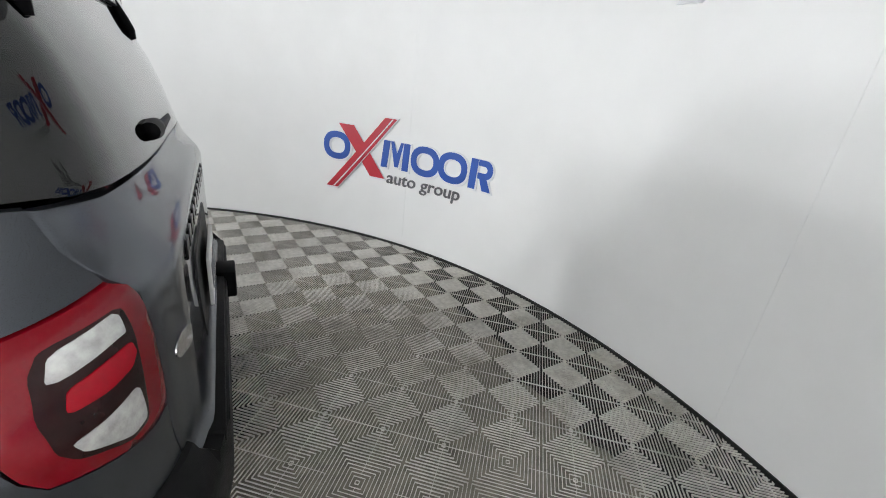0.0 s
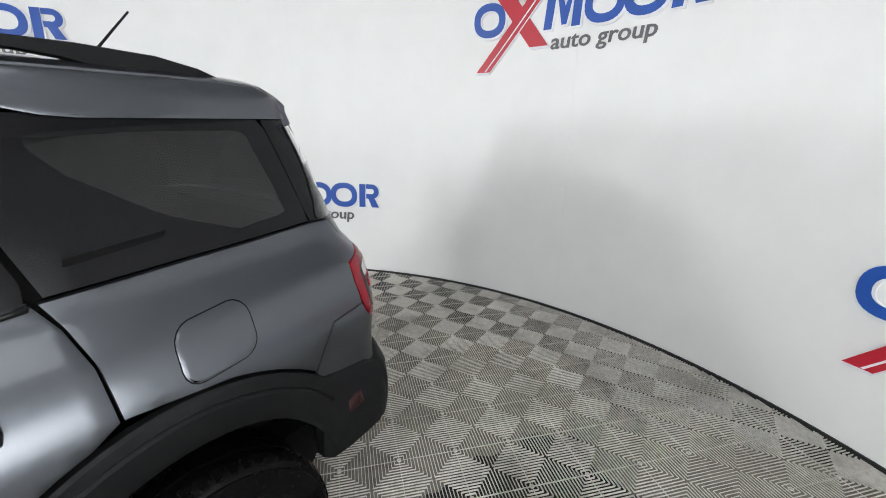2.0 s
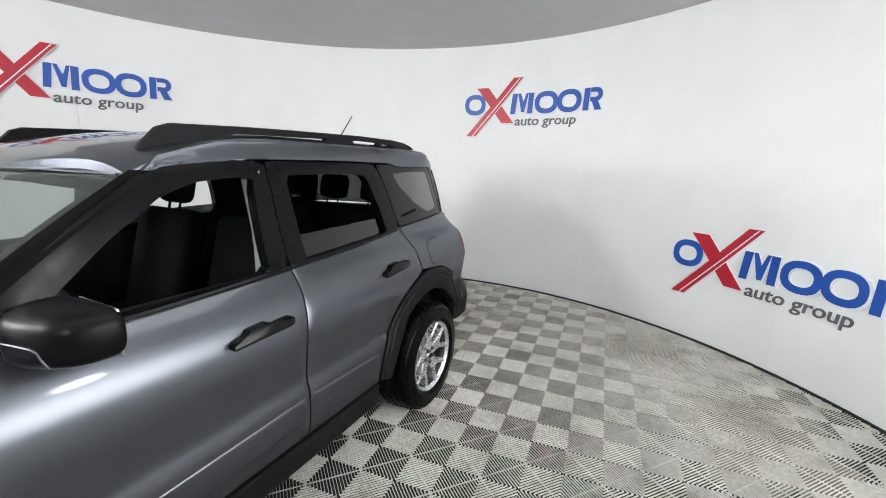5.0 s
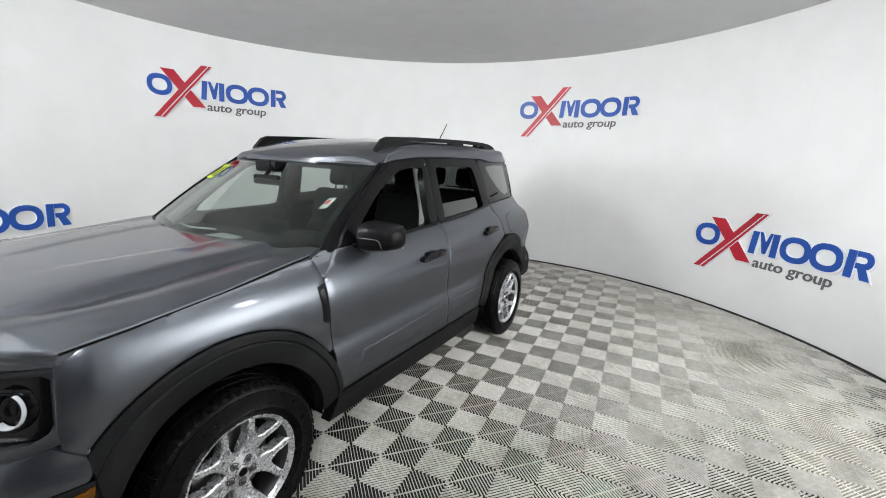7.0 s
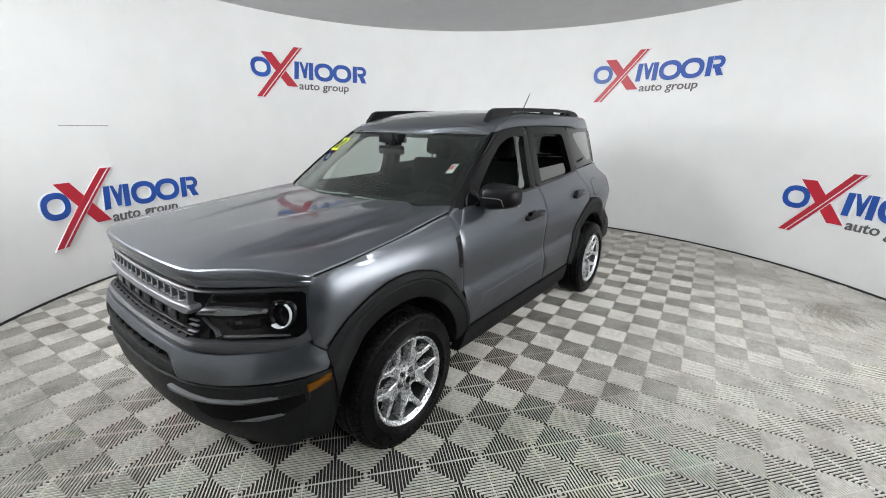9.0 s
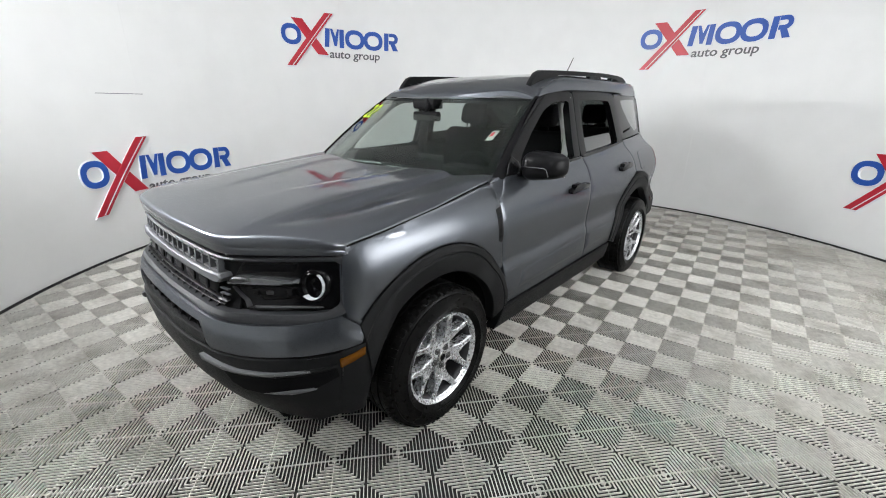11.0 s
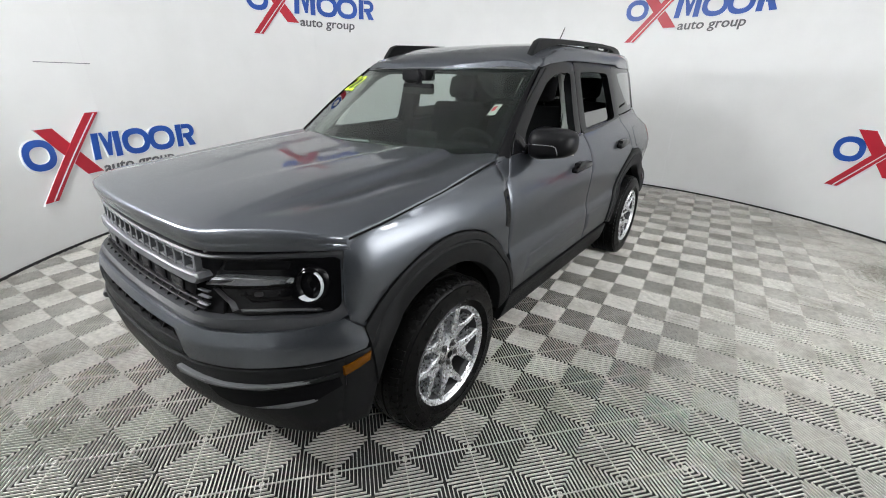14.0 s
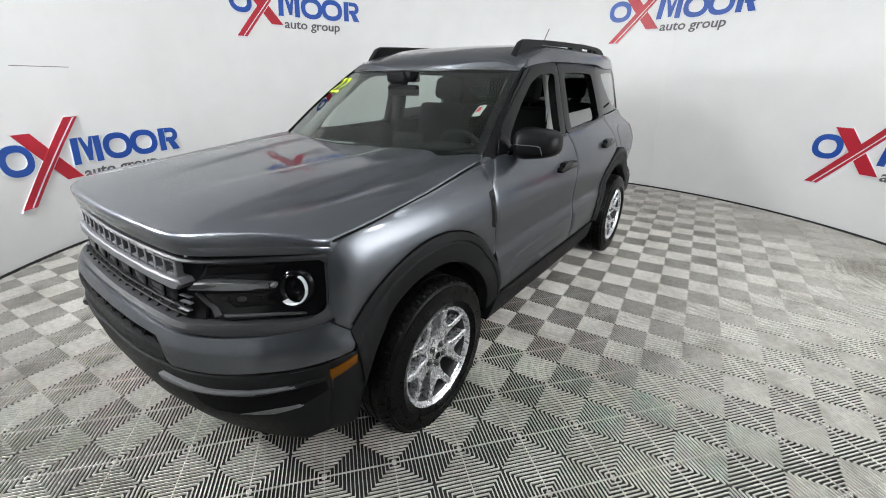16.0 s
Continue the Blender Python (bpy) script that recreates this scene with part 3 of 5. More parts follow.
        inner[v.co.to_tuple(5)] = Vector((v.co.x - out.x * depth, v.co.y - sign * out.y * depth, z))
    close_shell(bm, lambda c: inner[c.to_tuple(5)])
    return bm


def mirrored(points):
    """A polygon of y and z made whole across the middle."""
    return list(points) + [(-y, z) for y, z in reversed(points) if abs(y) > 1e-6]


car = thing("car", "dark grey metallic compact SUV with black cladding, parked on the tiles", "car")

# hidden inner mass that stops light
body = part("inner_shell", boxed(-1.78, 0.95, -0.72, 0.72, 0.3, 0.5, bevel=0.03), DARK, car)
part("engine_bay", boxed(0.95, 1.86, -0.70, 0.70, 0.32, 0.9, bevel=0.03), DARK, car)
part("boot_floor", boxed(-1.95, -1.2, -0.6, 0.6, 0.45, 0.8, bevel=0.03), DARK, car)
part("underbody", boxed(-2.0, 1.98, -0.62, 0.62, 0.22, 0.31, bevel=0.03), DARK, car)

# bonnet
HOOD_MID = [(0.75, 1.172), (0.98, 1.155), (1.4, 1.128), (1.75, 1.099), (1.95, 1.076), (2.05, 1.060), (2.13, 1.046)]
HOOD_EDGE = [(0.7, 1.142), (0.87, 1.13), (1.3, 1.078), (1.78, 1.026), (2.0, 1.010)]
LIP = [(0.0, 1.003), (0.45, 1.003), (0.55, 1.006), (0.9, 1.010)]


def hood_z(x, y):
    mid, edge, a = smooth(HOOD_MID, x), smooth(HOOD_EDGE, x), min(abs(y) / 0.87, 1)
    ahead = max(front_x(min(max(y, -0.862), 0.862), 0.98) + 0.012 - x, 0.0)
    inner = lerp([(1.1, 0.30), (1.7, 0.16), (2.0, 0.14)], x)
    fold = smooth([(0.0, 0.0), (0.28, 0.01), (0.45, 0.05), (0.53, 0.10), (0.557, 0.16), (0.585, 0.55), (0.612, 0.70), (0.70, 0.54), (0.755, 0.50), (0.81, 0.66), (0.87, 1.0)], min(abs(y), 0.87))
    plain = a ** 5
    z = mid - (mid - edge) * (plain + (fold - plain) * smooth([(0.12, 0.0), (0.45, 0.8), (0.7, 1.0)], ahead))
    ridge = smooth([(0.0, 0.0), (inner, 0.0), (inner + 0.03, 0.005), (inner + 0.06, 0.007), (0.55, 0.006), (0.6, 0.0), (1, 0)], abs(y)) * smooth([(0.05, 0.0), (0.3, 0.4), (0.6, 1.0)], ahead)
    near = max(0.0, 1 - ahead / 0.016)
    return z + ridge - 0.014 * (1 - math.sqrt(max(1 - near * near, 0.0)))


def hood_edge_y(x):
    return lerp([(0.80, 0.80), (0.87, 0.836), (1.3, 0.866), (1.6, 0.871), (1.78, 0.868)], x) - 0.005


across = sorted({round(float(t), 4) for t in np.linspace(-0.97, 0.97, 96)} | {e * t for e in (1, -1) for t in (0.98, 0.988, 0.993, 0.997, 1.0)})
from_lip = [0.0, 0.0008, 0.002, 0.004, 0.007, 0.011, 0.016, 0.022, 0.028, 0.036, 0.048]
bm = bmesh.new()
rows = [[bm.verts.new((front_x(0.862 * t, 0.98) + 0.012 - o, t * hood_edge_y(2.0), lerp(LIP, 0.862 * abs(t)) + 0.0006)) for t in across] for o in (0.010, 0.003)]
for v in rows[1]:
    v.co.z += 0.008
for k in range(len(from_lip) + 50):
    row = []
    for t in across:
        start, end = 0.995 - 0.33 * (0.8 * t) ** 2, front_x(0.862 * t, 0.98) + 0.012
        x = end - from_lip[k] if k < len(from_lip) else start + (end - 0.06 - start) * (1 - (k - len(from_lip)) / 49)
        y = t * hood_edge_y(x)
        side = max(0.0, 1 - (1 - abs(t)) * 0.86 / 0.006)
        row.append(bm.verts.new((x, y, hood_z(x, y) - 0.003 * (1 - math.sqrt(max(1 - side * side, 0.0))))))
    rows.append(row)
for low, high in zip(rows, rows[1:]):
    for k in range(len(across) - 1):
        bm.faces.new((low[k], low[k + 1], high[k + 1], high[k]))
close_shell(bm, lambda c: Vector((c.x - 0.004, c.y, c.z - 0.024)))
hood = part("hood", bm, PAINT, car, "grey bonnet with two raised folds")

for s in (1, -1):
    # dark strip puts the shade of the bonnet's shut line into colour
    seam = [(x, s * (hood_edge_y(x) + 0.0035), hood_z(x, hood_edge_y(x)) - 0.006) for x in np.linspace(0.88, 1.77, 24)]
    part("hood_gap_line", tube(seam, 0.004, 6), DARK, hood, "dark strip laid in the bonnet gap for its shade")

# windscreen and cowl
def screen_x(y, z):
    low, high = 1.01 - 0.33 * y * y, 0.345 - 0.245 * y * y
    t = (z - 1.125) / (1.545 - 1.125)
    return low + (high - low) * t + 0.022 * math.sin(math.pi * min(max(t, 0), 1))


screen = mirrored([(0, 1.125), (0.4, 1.125), (0.795, 1.125), (0.752, 1.3), (0.685, 1.535), (0.4, 1.543), (0, 1.546)])
windscreen = part("windscreen", face_panel(screen, screen_x, 1, 0.005, 0, (0.08, 0.08), 0), GLASS, car, "clear windscreen with a black border")
part("frit_top", face_panel(mirrored([(0, 1.512), (0.4, 1.505), (0.692, 1.49), (0.685, 1.536), (0.4, 1.544), (0, 1.547)]), screen_x, 1, 0.004, -0.008, (0.08, 0.08), 0), GLOSS_BLACK, windscreen)
part("frit_bottom", face_panel(mirrored([(0, 1.118), (0.795, 1.118), (0.786, 1.172), (0.45, 1.152), (0, 1.15)]), screen_x, 1, 0.004, -0.008, (0.08, 0.08), 0), GLOSS_BLACK, windscreen)
for s in (1, -1):
    side = [(s * 0.795, 1.13), (s * 0.685, 1.535), (s * 0.645, 1.535), (s * 0.748, 1.13)]
    part("frit_side", face_panel(side, screen_x, 1, 0.004, -0.008, (0.2, 0.08), 0), GLOSS_BLACK, windscreen)
bm = sheet(mirrored([(0, 0.0), (0.4, 0.0), (0.79, 0.0), (0.80, 1.0), (0.4, 1.0), (0, 1.0)]), (1, 2), (0.08, 0.5))
for v in bm.verts:
    y, t = v.co.y, v.co.z
    v.co = (1.0 - 0.33 * y * y + 0.02 * (1 - t) - 0.07 * t, y, 1.118 + 0.006 * t - 0.02 * (1 - t))
close_shell(bm, lambda c: Vector((c.x, c.y, c.z - 0.05)))
part("cowl", bm, PLASTIC, car, "black plastic cowl under the windscreen")
for s, y0 in ((1, 0.55), (1, -0.1)):
    part("wiper", tube([(0.985 - 0.33 * y0 * y0, y0, 1.125), (0.975 - 0.33 * (y0 - 0.25) ** 2, y0 - 0.25, 1.142), (0.965 - 0.33 * (y0 - 0.5) ** 2, y0 - 0.5, 1.146)], [0.012, 0.009, 0.006], 6), DARK_TRIM, car)

# roof
ROOF_MID = [(-1.955, 1.665), (-1.88, 1.708), (-1.7, 1.724), (-1.2, 1.733), (-0.5, 1.727), (-0.1, 1.698), (0.13, 1.656), (0.26, 1.615), (0.325, 1.578), (0.352, 1.549)]


def roof_z(x, y):
    a = min(abs(y) / max(roof_edge(x), 0.1), 1.05)
    edge = smooth([(-1.94, 1.60), (-1.895, 1.645), (-1.83, 1.676), (-1.6, 1.686), (-0.3, 1.68), (-0.05, 1.655), (0.1, 1.605), (0.18, 1.57), (0.236, 1.541)], x)
    mid = smooth(ROOF_MID, x)
    fade = min(max((-0.15 - x) / 0.2, 0), 1) * min(max((x + 1.85) / 0.1, 0), 1)
    grooves = 0.006 * fade * sum(math.exp(-((abs(y) - c) / 0.014) ** 2) for c in (0.115, 0.345))
    return mid - (mid - edge) * (0.45 * a ** 2 + 0.55 * a ** 9) - grooves


def roof_edge(x):
    return half_width(x, 1.678) - 0.002 if x < -0.05 else lerp([(-0.05, half_width(0, 1.678) - 0.002), (0.1, 0.682), (0.235, 0.686)], x)


bm = bmesh.new()
rows = []
for u in [0.0, 0.001, 0.003, 0.006, 0.010, 0.015, 0.021, 0.028, 0.036, 0.045, 0.055, 0.067, 0.08, 0.095] + [0.11 + 0.025 * k for k in range(35)] + [0.98, 0.99, 1.0]:
    row = []
    for k in range(-40, 41):
        y = k / 40 * roof_edge(max(0.235 + u * (-1.93 - 0.235), -1.90))
        x = (0.352 - 0.245 * y * y) * (1 - u) + (-1.955 + 0.08 * abs(y)) * u
        row.append((x, y, roof_z(x, y) - 0.003 * max(0.0, 1 - u / 0.003)))
    rows.append(row)
ring_faces(bm, rows, closed=False)
close_shell(bm, lambda c: Vector((c.x, c.y, c.z - 0.03)))
roof = part("roof", bm, PAINT, car, "grey painted roof")
# light grey strip stands in for the glint along the roof's edge
part("roof_edge_glint", tube([(0.356 - 0.245 * y * y, y, 1.546 - 0.016 * y * y) for y in np.linspace(-0.66, 0.66, 25)], 0.0032, 8), LEDGE, roof, "thin light grey strip for the highlight on the roof's front edge")
part("headliner", boxed(-1.7, 0.1, -0.6, 0.6, 1.565, 1.58), LIGHT_TRIM, car, "light grey roof lining")
part("antenna", tube([(-1.47, 0, 1.70), (-1.49, 0, 1.737), (-1.50, 0, 1.755), (-1.662, 0, 1.945)], [0.03, 0.016, 0.005, 0.0035], 8), PLASTIC, car, "thin black roof antenna")

for s in (1, -1):
    # roof side band between roof and window line
    top = [(x, lerp([(-1.88, 1.645), (-1.83, 1.674), (-1.6, 1.682), (-0.3, 1.676), (-0.05, 1.652), (0.14, 1.60)], x)) for x in np.linspace(0.14, -1.885, 20)]
    low = [(-1.86, 1.582), (-1.3, 1.579), (-1.24, 1.584), (-1.17, 1.600), (-0.6, 1.602), (-0.2, 1.597), (0.08, 1.572), (0.19, 1.553)]
    part("roof_side", side_panel(low[::-1] + [(-1.895, 1.605)] + top[::-1], s, 0.002, 0.03, (0.08, 0.02)), PAINT, car)

    # roof rail
    shift = lambda x: -s * lerp([(-1.75, 0.075), (-1.3, 0.02), (-0.8, 0.0)], x)
    y0 = s * 0.592
    over = [(0.165, 1.60), (0.14, 1.635), (0.085, 1.692), (0.04, 1.708), (-0.25, 1.722), (-0.5, 1.73), (-1.0, 1.742), (-1.35, 1.742), (-1.52, 1.735), (-1.63, 1.715), (-1.70, 1.69)]
    under = [(-0.12, 1.61), (-0.155, 1.66), (-0.185, 1.688), (-0.205, 1.696), (-0.3, 1.70), (-0.5, 1.706), (-1.0, 1.72), (-1.24, 1.72), (-1.33, 1.71), (-1.42, 1.685), (-1.48, 1.66)]
    bm = bmesh.new()
    loops = [[(x, y0 + w + shift(x), z + o) for x, z in over] + [(x, y0 + w + shift(x), z - o) for x, z in reversed(under)] for w, o in ((-0.02, 0.0), (-0.011, 0.003), (0.011, 0.003), (0.02, 0.0))]
    rows = ring_faces(bm, loops)
    n = len(over)
    for row in (rows[0], rows[-1]):
        for k in range(n - 1):
            bm.faces.new((row[k], row[k + 1], row[2 * n - 2 - k], row[2 * n - 1 - k]))
    rail = part("roof_rail", bm, PLASTIC, car, "black plastic roof rail")
    for x0, x1, spread in ((-0.74, -0.92, 0.05), (-1.19, -1.215, 0.015)):
        part("foot", prism([(x0 + spread, 1.655), (x0, 1.728), (x1, 1.732), (x1 - spread, 1.655)], (y0 - 0.017 + shift(x1), y0 + 0.017 + shift(x1)), 1), PLASTIC, rail)

    # A-pillar
    bm = bmesh.new()
    loops = []
    for k in range(9):
        t = k / 8
        z = 1.13 + (1.548 - 1.13) * t
        yi = 0.795 + (0.685 - 0.795) * t
        xi = screen_x(yi, z)
        xo = xi - 0.012 - 0.03 * t
        yo = half_width(xo, z + 0.004)
        loops.append([(xi, s * yi, z), (xi + 0.003, s * (yi + 0.3 * (yo - yi)), z + 0.006), (xo + 0.006, s * (yo - 0.012), z + 0.004), (xo - 0.03, s * (half_width(xo - 0.03, z) + 0.003), z), (xo - 0.075, s * (half_width(xo - 0.06, z) - 0.004), z), (xo - 0.07, s * (yi - 0.03), z), (xi - 0.02, s * (yi - 0.02), z)])
    rows = ring_faces(bm, loops)
    bm.faces.new(rows[0])
    bm.faces.new(list(reversed(rows[-1])))
    part("a_pillar", bm, DARK_TRIM, car, "satin black windscreen pillar")
    part("a_pillar_lining", tube([(0.72, s * 0.735, 1.11), (0.45, s * 0.685, 1.33), (0.20, s * 0.63, 1.515)], 0.036, 8), LIGHT_TRIM, car, "light grey pillar lining")

    # front wing
    arch_out = arc(FX, AXLE + 0.005, 0.563, 146, 34, 18)
    wing = [(0.854, 1.03), (0.841, 0.81)] + [(0.833, 0.74), (0.828, 0.70), (0.826, 0.68)] + [(max(x, 0.846), z) for x, z in arch_out if z > (0.70 if x > FX else 0.665)] + [(1.735, 0.690), (1.796, 0.744), (1.80, 0.79), (1.79, 0.93), (1.778, 1.008)] + [(x, lerp(HOOD_EDGE, x) - 0.004) for x in np.linspace(1.7, 0.95, 9)] + [(0.87, 1.118)]
    fender = part("front_wing", side_panel(wing, s, 0.0, 0.02), PAINT, car)
    part("wing_vent", side_panel([(0.900, 1.005), (0.856, 1.014), (0.845, 0.838), (0.851, 0.822), (0.884, 0.838)], s, 0.004, 0.02), PLASTIC, fender, "black wing vent")
    part("vent_slot", side_panel([(0.892, 0.988), (0.868, 0.993), (0.858, 0.858), (0.863, 0.848), (0.879, 0.856)], s, 0.0055, 0.01, roll=0), GLOSS_BLACK, fender)
    part("cowl_corner", side_panel([(0.863, 1.036), (0.866, 1.122), (0.80, 1.139), (0.735, 1.142), (0.735, 1.036)][:5], s, -0.004, 0.02), PAINT, fender)

    # arch cladding
    for cx, cz, ro, ri, a0, a1, label in ((FX, AXLE + 0.005, 0.557, 0.42, 172, 20, "front"), (RX, AXLE + 0.015, 0.578, 0.437, 172, 12, "rear")):
        if cx > 0:
            span_o, span_i = arc(cx, cz, ro, 171, 38, 26), arc(cx, cz, ri, 176, 12, 26)
        else:
            span_o, span_i = arc(cx, cz, ro, 140, 8, 26), arc(cx, cz, ri, 163, 4, 26)
        bm = bmesh.new()
        loops = []
        for (xo, zo), (xi, zi) in zip(span_o, span_i):
            row = []
            for t, o in ((0, -0.02), (0, 0.004), (0.06, 0.010), (0.24, 0.012), (0.28, 0.006), (0.34, 0.013), (0.8, 0.012), (0.96, 0.006), (1.0, -0.006), (1.0, -0.05), (0.5, -0.05)):
                x, z = xo + (xi - xo) * t, zo + (zi - zo) * t
                row.append((x, s * (half_width(x, max(z, 0.3)) + o), z))
            loops.append(row)
        rows = ring_faces(bm, loops)
        bm.faces.new(rows[0])
        bm.faces.new(list(reversed(rows[-1])))
        part("wheel_arch", bm, PLASTIC, car, "black plastic wheel arch cladding", angle=28)
        # inner liner
        span = range(12, 187, 8) if cx > 0 else range(-6, 163, 8)
        bm = bmesh.new()
        ring_faces(bm, [[(cx + (ri + 0.01) * math.cos(radians(a)), s * y, cz + (ri + 0.01) * math.sin(radians(a))) for a in span] for y in (0.9, 0.58)], closed=False)
        rows_l = [(cx + (ri + 0.01) * math.cos(radians(a)), s * 0.58, cz + (ri + 0.01) * math.sin(radians(a))) for a in span]
        bm.faces.new([bm.verts.new(p) for p in rows_l])
        close_shell(bm, lambda c: Vector((cx + (c.x - cx) * 1.02, c.y * 0.99, cz + (c.z - cz) * 1.02)))
        part("wheel_well", bm, DARK, car)

    # doors
    gap = 0.004
    front_edge = [(0.79, 0.437), (0.837, 0.81), (0.850, 1.03), (0.80, 1.07), (0.735, 1.136)]
    front_door_poly = [(-0.232, 0.437)] + front_edge + [(0.27, 1.137), (-0.1, 1.15), (-0.262, 1.155), (-0.258, 1.06), (-0.235, 0.85)]
    front_door = part("front_door", side_panel(front_door_poly, s), PAINT, car, "grey front door with the window down" if s > 0 else "")
    arc_rear = arc(RX, AXLE + 0.015, 0.588, 8, 79, 12)
    rear_door_poly = [(-0.74, 0.437), (-0.24, 0.437), (-0.243, 0.85), (-0.266, 1.06), (-0.27, 1.156), (-0.7, 1.176), (-1.0, 1.196), (-1.135, 1.213), (-1.165, 1.16), (-1.19, 1.08), (-1.199, 0.962)] + [p for p in reversed(arc_rear) if p[1] > 0.45 and p[0] > -1.19]
    rear_door = part("rear_door", side_panel(rear_door_poly, s), PAINT, car, "grey rear door with the window half down" if s > 0 else "")
    edge = lambda z: [(-corner_x(rear_x, z) - corner_y(rear_x, z), z)]
    quarter_poly = flank_points([(-1.207, 0.965), (-1.197, 1.08), (-1.172, 1.16), (-1.146, 1.217), (-1.45, 1.228), (-1.885, 1.238)]) + edge(1.236) + tail_points([(0.72, 1.235), (0.670, 1.234), (0.702, 1.148), (0.708, 1.134)])
    quarter_poly += flank_points([(-1.915, 1.106), (-1.907, 1.05), (-1.913, 0.973), (-1.775, 0.956), (-1.724, 0.877), (-1.696, 0.814)]) + flank_points(arc(RX, AXLE + 0.015, 0.588, 128, 102, 8), 2)
    quarter = part("rear_quarter", corner_panel(quarter_poly, s, 0.0, 0.02, (0.02, 0.02), 0.0006), PAINT, car)
    if s > 0:
        cap = rounded(-1.525, -1.335, 0.972, 1.112, 0.045)
        cap = [(x + 0.1 * (z - 1.04) * -0.35, z + 0.10 * (x + 1.43) * -1) for x, z in cap]
        big = [(x + (x + 1.43) * 0.03, z + (z - 1.042) * 0.04) for x, z in cap]
        part("filler_gap", side_panel(big, s, 0.0008, 0.01, roll=0), DARK, quarter)
        part("filler_flap", side_panel(cap, s, 0.0028, 0.008, roll=0.0015), PAINT, quarter, "grey fuel filler flap")

    # lower doors: raised moulding and sill
    part("sill", side_panel([(0.835, 0.28), (0.80, 0.428), (-0.735, 0.428), (-0.76, 0.29), (-0.5, 0.275)], s, 0.012, 0.06), PLASTIC, car, "black plastic sill cladding")
    for owner, x0, x1 in ((front_door, 0.66, -0.225), (rear_door, -0.25, -0.73)):
        part("door_moulding", side_panel([(x0, 0.50), (x0 - 0.03, 0.60), (x1 + 0.01, 0.625), (x1, 0.5)] if owner is front_door else [(x0, 0.50), (x0, 0.625), (x1 + 0.0, 0.61), (x1 + 0.03, 0.52)], s, 0.0025, 0.02, roll=0.0025), PAINT, owner)

    # door handles
    for owner, x0, x1, z in ((front_door, 0.10, -0.165, 0.985), (rear_door, -0.80, -1.045, 1.027)):
        y = half_width((x0 + x1) / 2, z)
        tilt = 0.009 * (z - 0.985) / 0.042 + 0.004
        grip = [(x0 + 0.004, z - 0.020), (x0 + 0.002, z - 0.002), (x0 - 0.012, z + 0.006)] + [(x0 - 0.05, z + 0.010), (x0 - 0.066, z + 0.027), (x0 - 0.15, z + 0.030), (x0 - 0.162, z + 0.014), (x1 + 0.012, z + 0.018), (x1, z + 0.012), (x1 + 0.006, z - 0.010), (x1 + 0.03, z - 0.016)]
        bm = prism([(x, w + tilt * (x0 - x) / (x0 - x1)) for x, w in grip], (0.0, 1.0), 1)
        for v in bm.verts:
            v.co.y = s * (half_width(v.co.x, v.co.z) + (0.036 if v.co.y > 0.5 else -0.004))
        bmesh.ops.bevel(bm, geom=bm.edges[:], offset=0.005, segments=2, affect="EDGES", profile=0.5)
        handle = part("door_handle", bm, GLOSS_BLACK, owner, "gloss black door handle")
        part("grip_shadow", side_panel(rounded(x1 + 0.05, x0 - 0.04, z - 0.018, z + 0.004, 0.008), s, 0.0005, 0.01, (0.05, 0.05), 0.0), DARK, handle)

    # window frames
    n = 40
    front_out = resample([(0.72, 1.139), (0.60, 1.245), (0.40, 1.412), (0.215, 1.54), (0.06, 1.575), (-0.1, 1.586), (-0.262, 1.592), (-0.265, 1.4), (-0.268, 1.158), (0.0, 1.145), (0.3, 1.137), (0.5, 1.136)], n)
    front_in = resample([(0.53, 1.158), (0.50, 1.215), (0.33, 1.355), (0.16, 1.472), (0.04, 1.512), (-0.08, 1.525), (-0.192, 1.528), (-0.182, 1.4), (-0.172, 1.162), (0.0, 1.152), (0.25, 1.144), (0.4, 1.146)], n)
    front_frame = part("front_window_frame", side_ring(front_out, front_in, s, 0.002, 0.05), FRAME_TRIM, car, "satin black window frame", angle=40)
    rear_out = resample([(-0.274, 1.160), (-0.271, 1.4), (-0.27, 1.592), (-0.6, 1.594), (-0.95, 1.592), (-1.02, 1.585), (-1.09, 1.4), (-1.142, 1.22), (-1.0, 1.200), (-0.65, 1.178)], n)
    rear_in = resample([(-0.372, 1.175), (-0.362, 1.4), (-0.355, 1.532), (-0.6, 1.538), (-0.86, 1.534), (-0.91, 1.525), (-0.97, 1.36), (-1.01, 1.212), (-0.9, 1.203), (-0.6, 1.186)], n)
    rear_frame = part("rear_window_frame", side_ring(rear_out, rear_in, s, 0.002, 0.05), FRAME_TRIM, car, "satin black window frame", angle=40)
    part("belt_strip", side_panel([(0.60, 1.128), (0.60, 1.146), (0.27, 1.149), (-0.27, 1.166), (-0.27, 1.15), (0.27, 1.132)], s, 0.006, 0.02, (0.1, 0.1), 0.003), GLOSS_BLACK, front_frame)
    part("belt_strip", side_panel([(-0.275, 1.152), (-0.275, 1.168), (-0.7, 1.186), (-1.13, 1.226), (-1.13, 1.208), (-0.7, 1.17)], s, 0.006, 0.02, (0.1, 0.1), 0.003), GLOSS_BLACK, rear_frame)
    if s > 0:
        part("rear_window", side_panel([(-0.365, 1.165), (-0.372, 1.272), (-1.0, 1.292), (-1.02, 1.19)], s, -0.028, 0.005, (0.1, 0.1), 0), GLASS_TINT, rear_door, "half-lowered dark tinted window")
    else:
        part("rear_window", side_panel([(-0.365, 1.165), (-0.370, 1.25), (-1.0, 1.27), (-1.02, 1.19)], s, -0.028, 0.005, (0.1, 0.1), 0), GLASS_TINT, rear_door, "lowered dark tinted window")
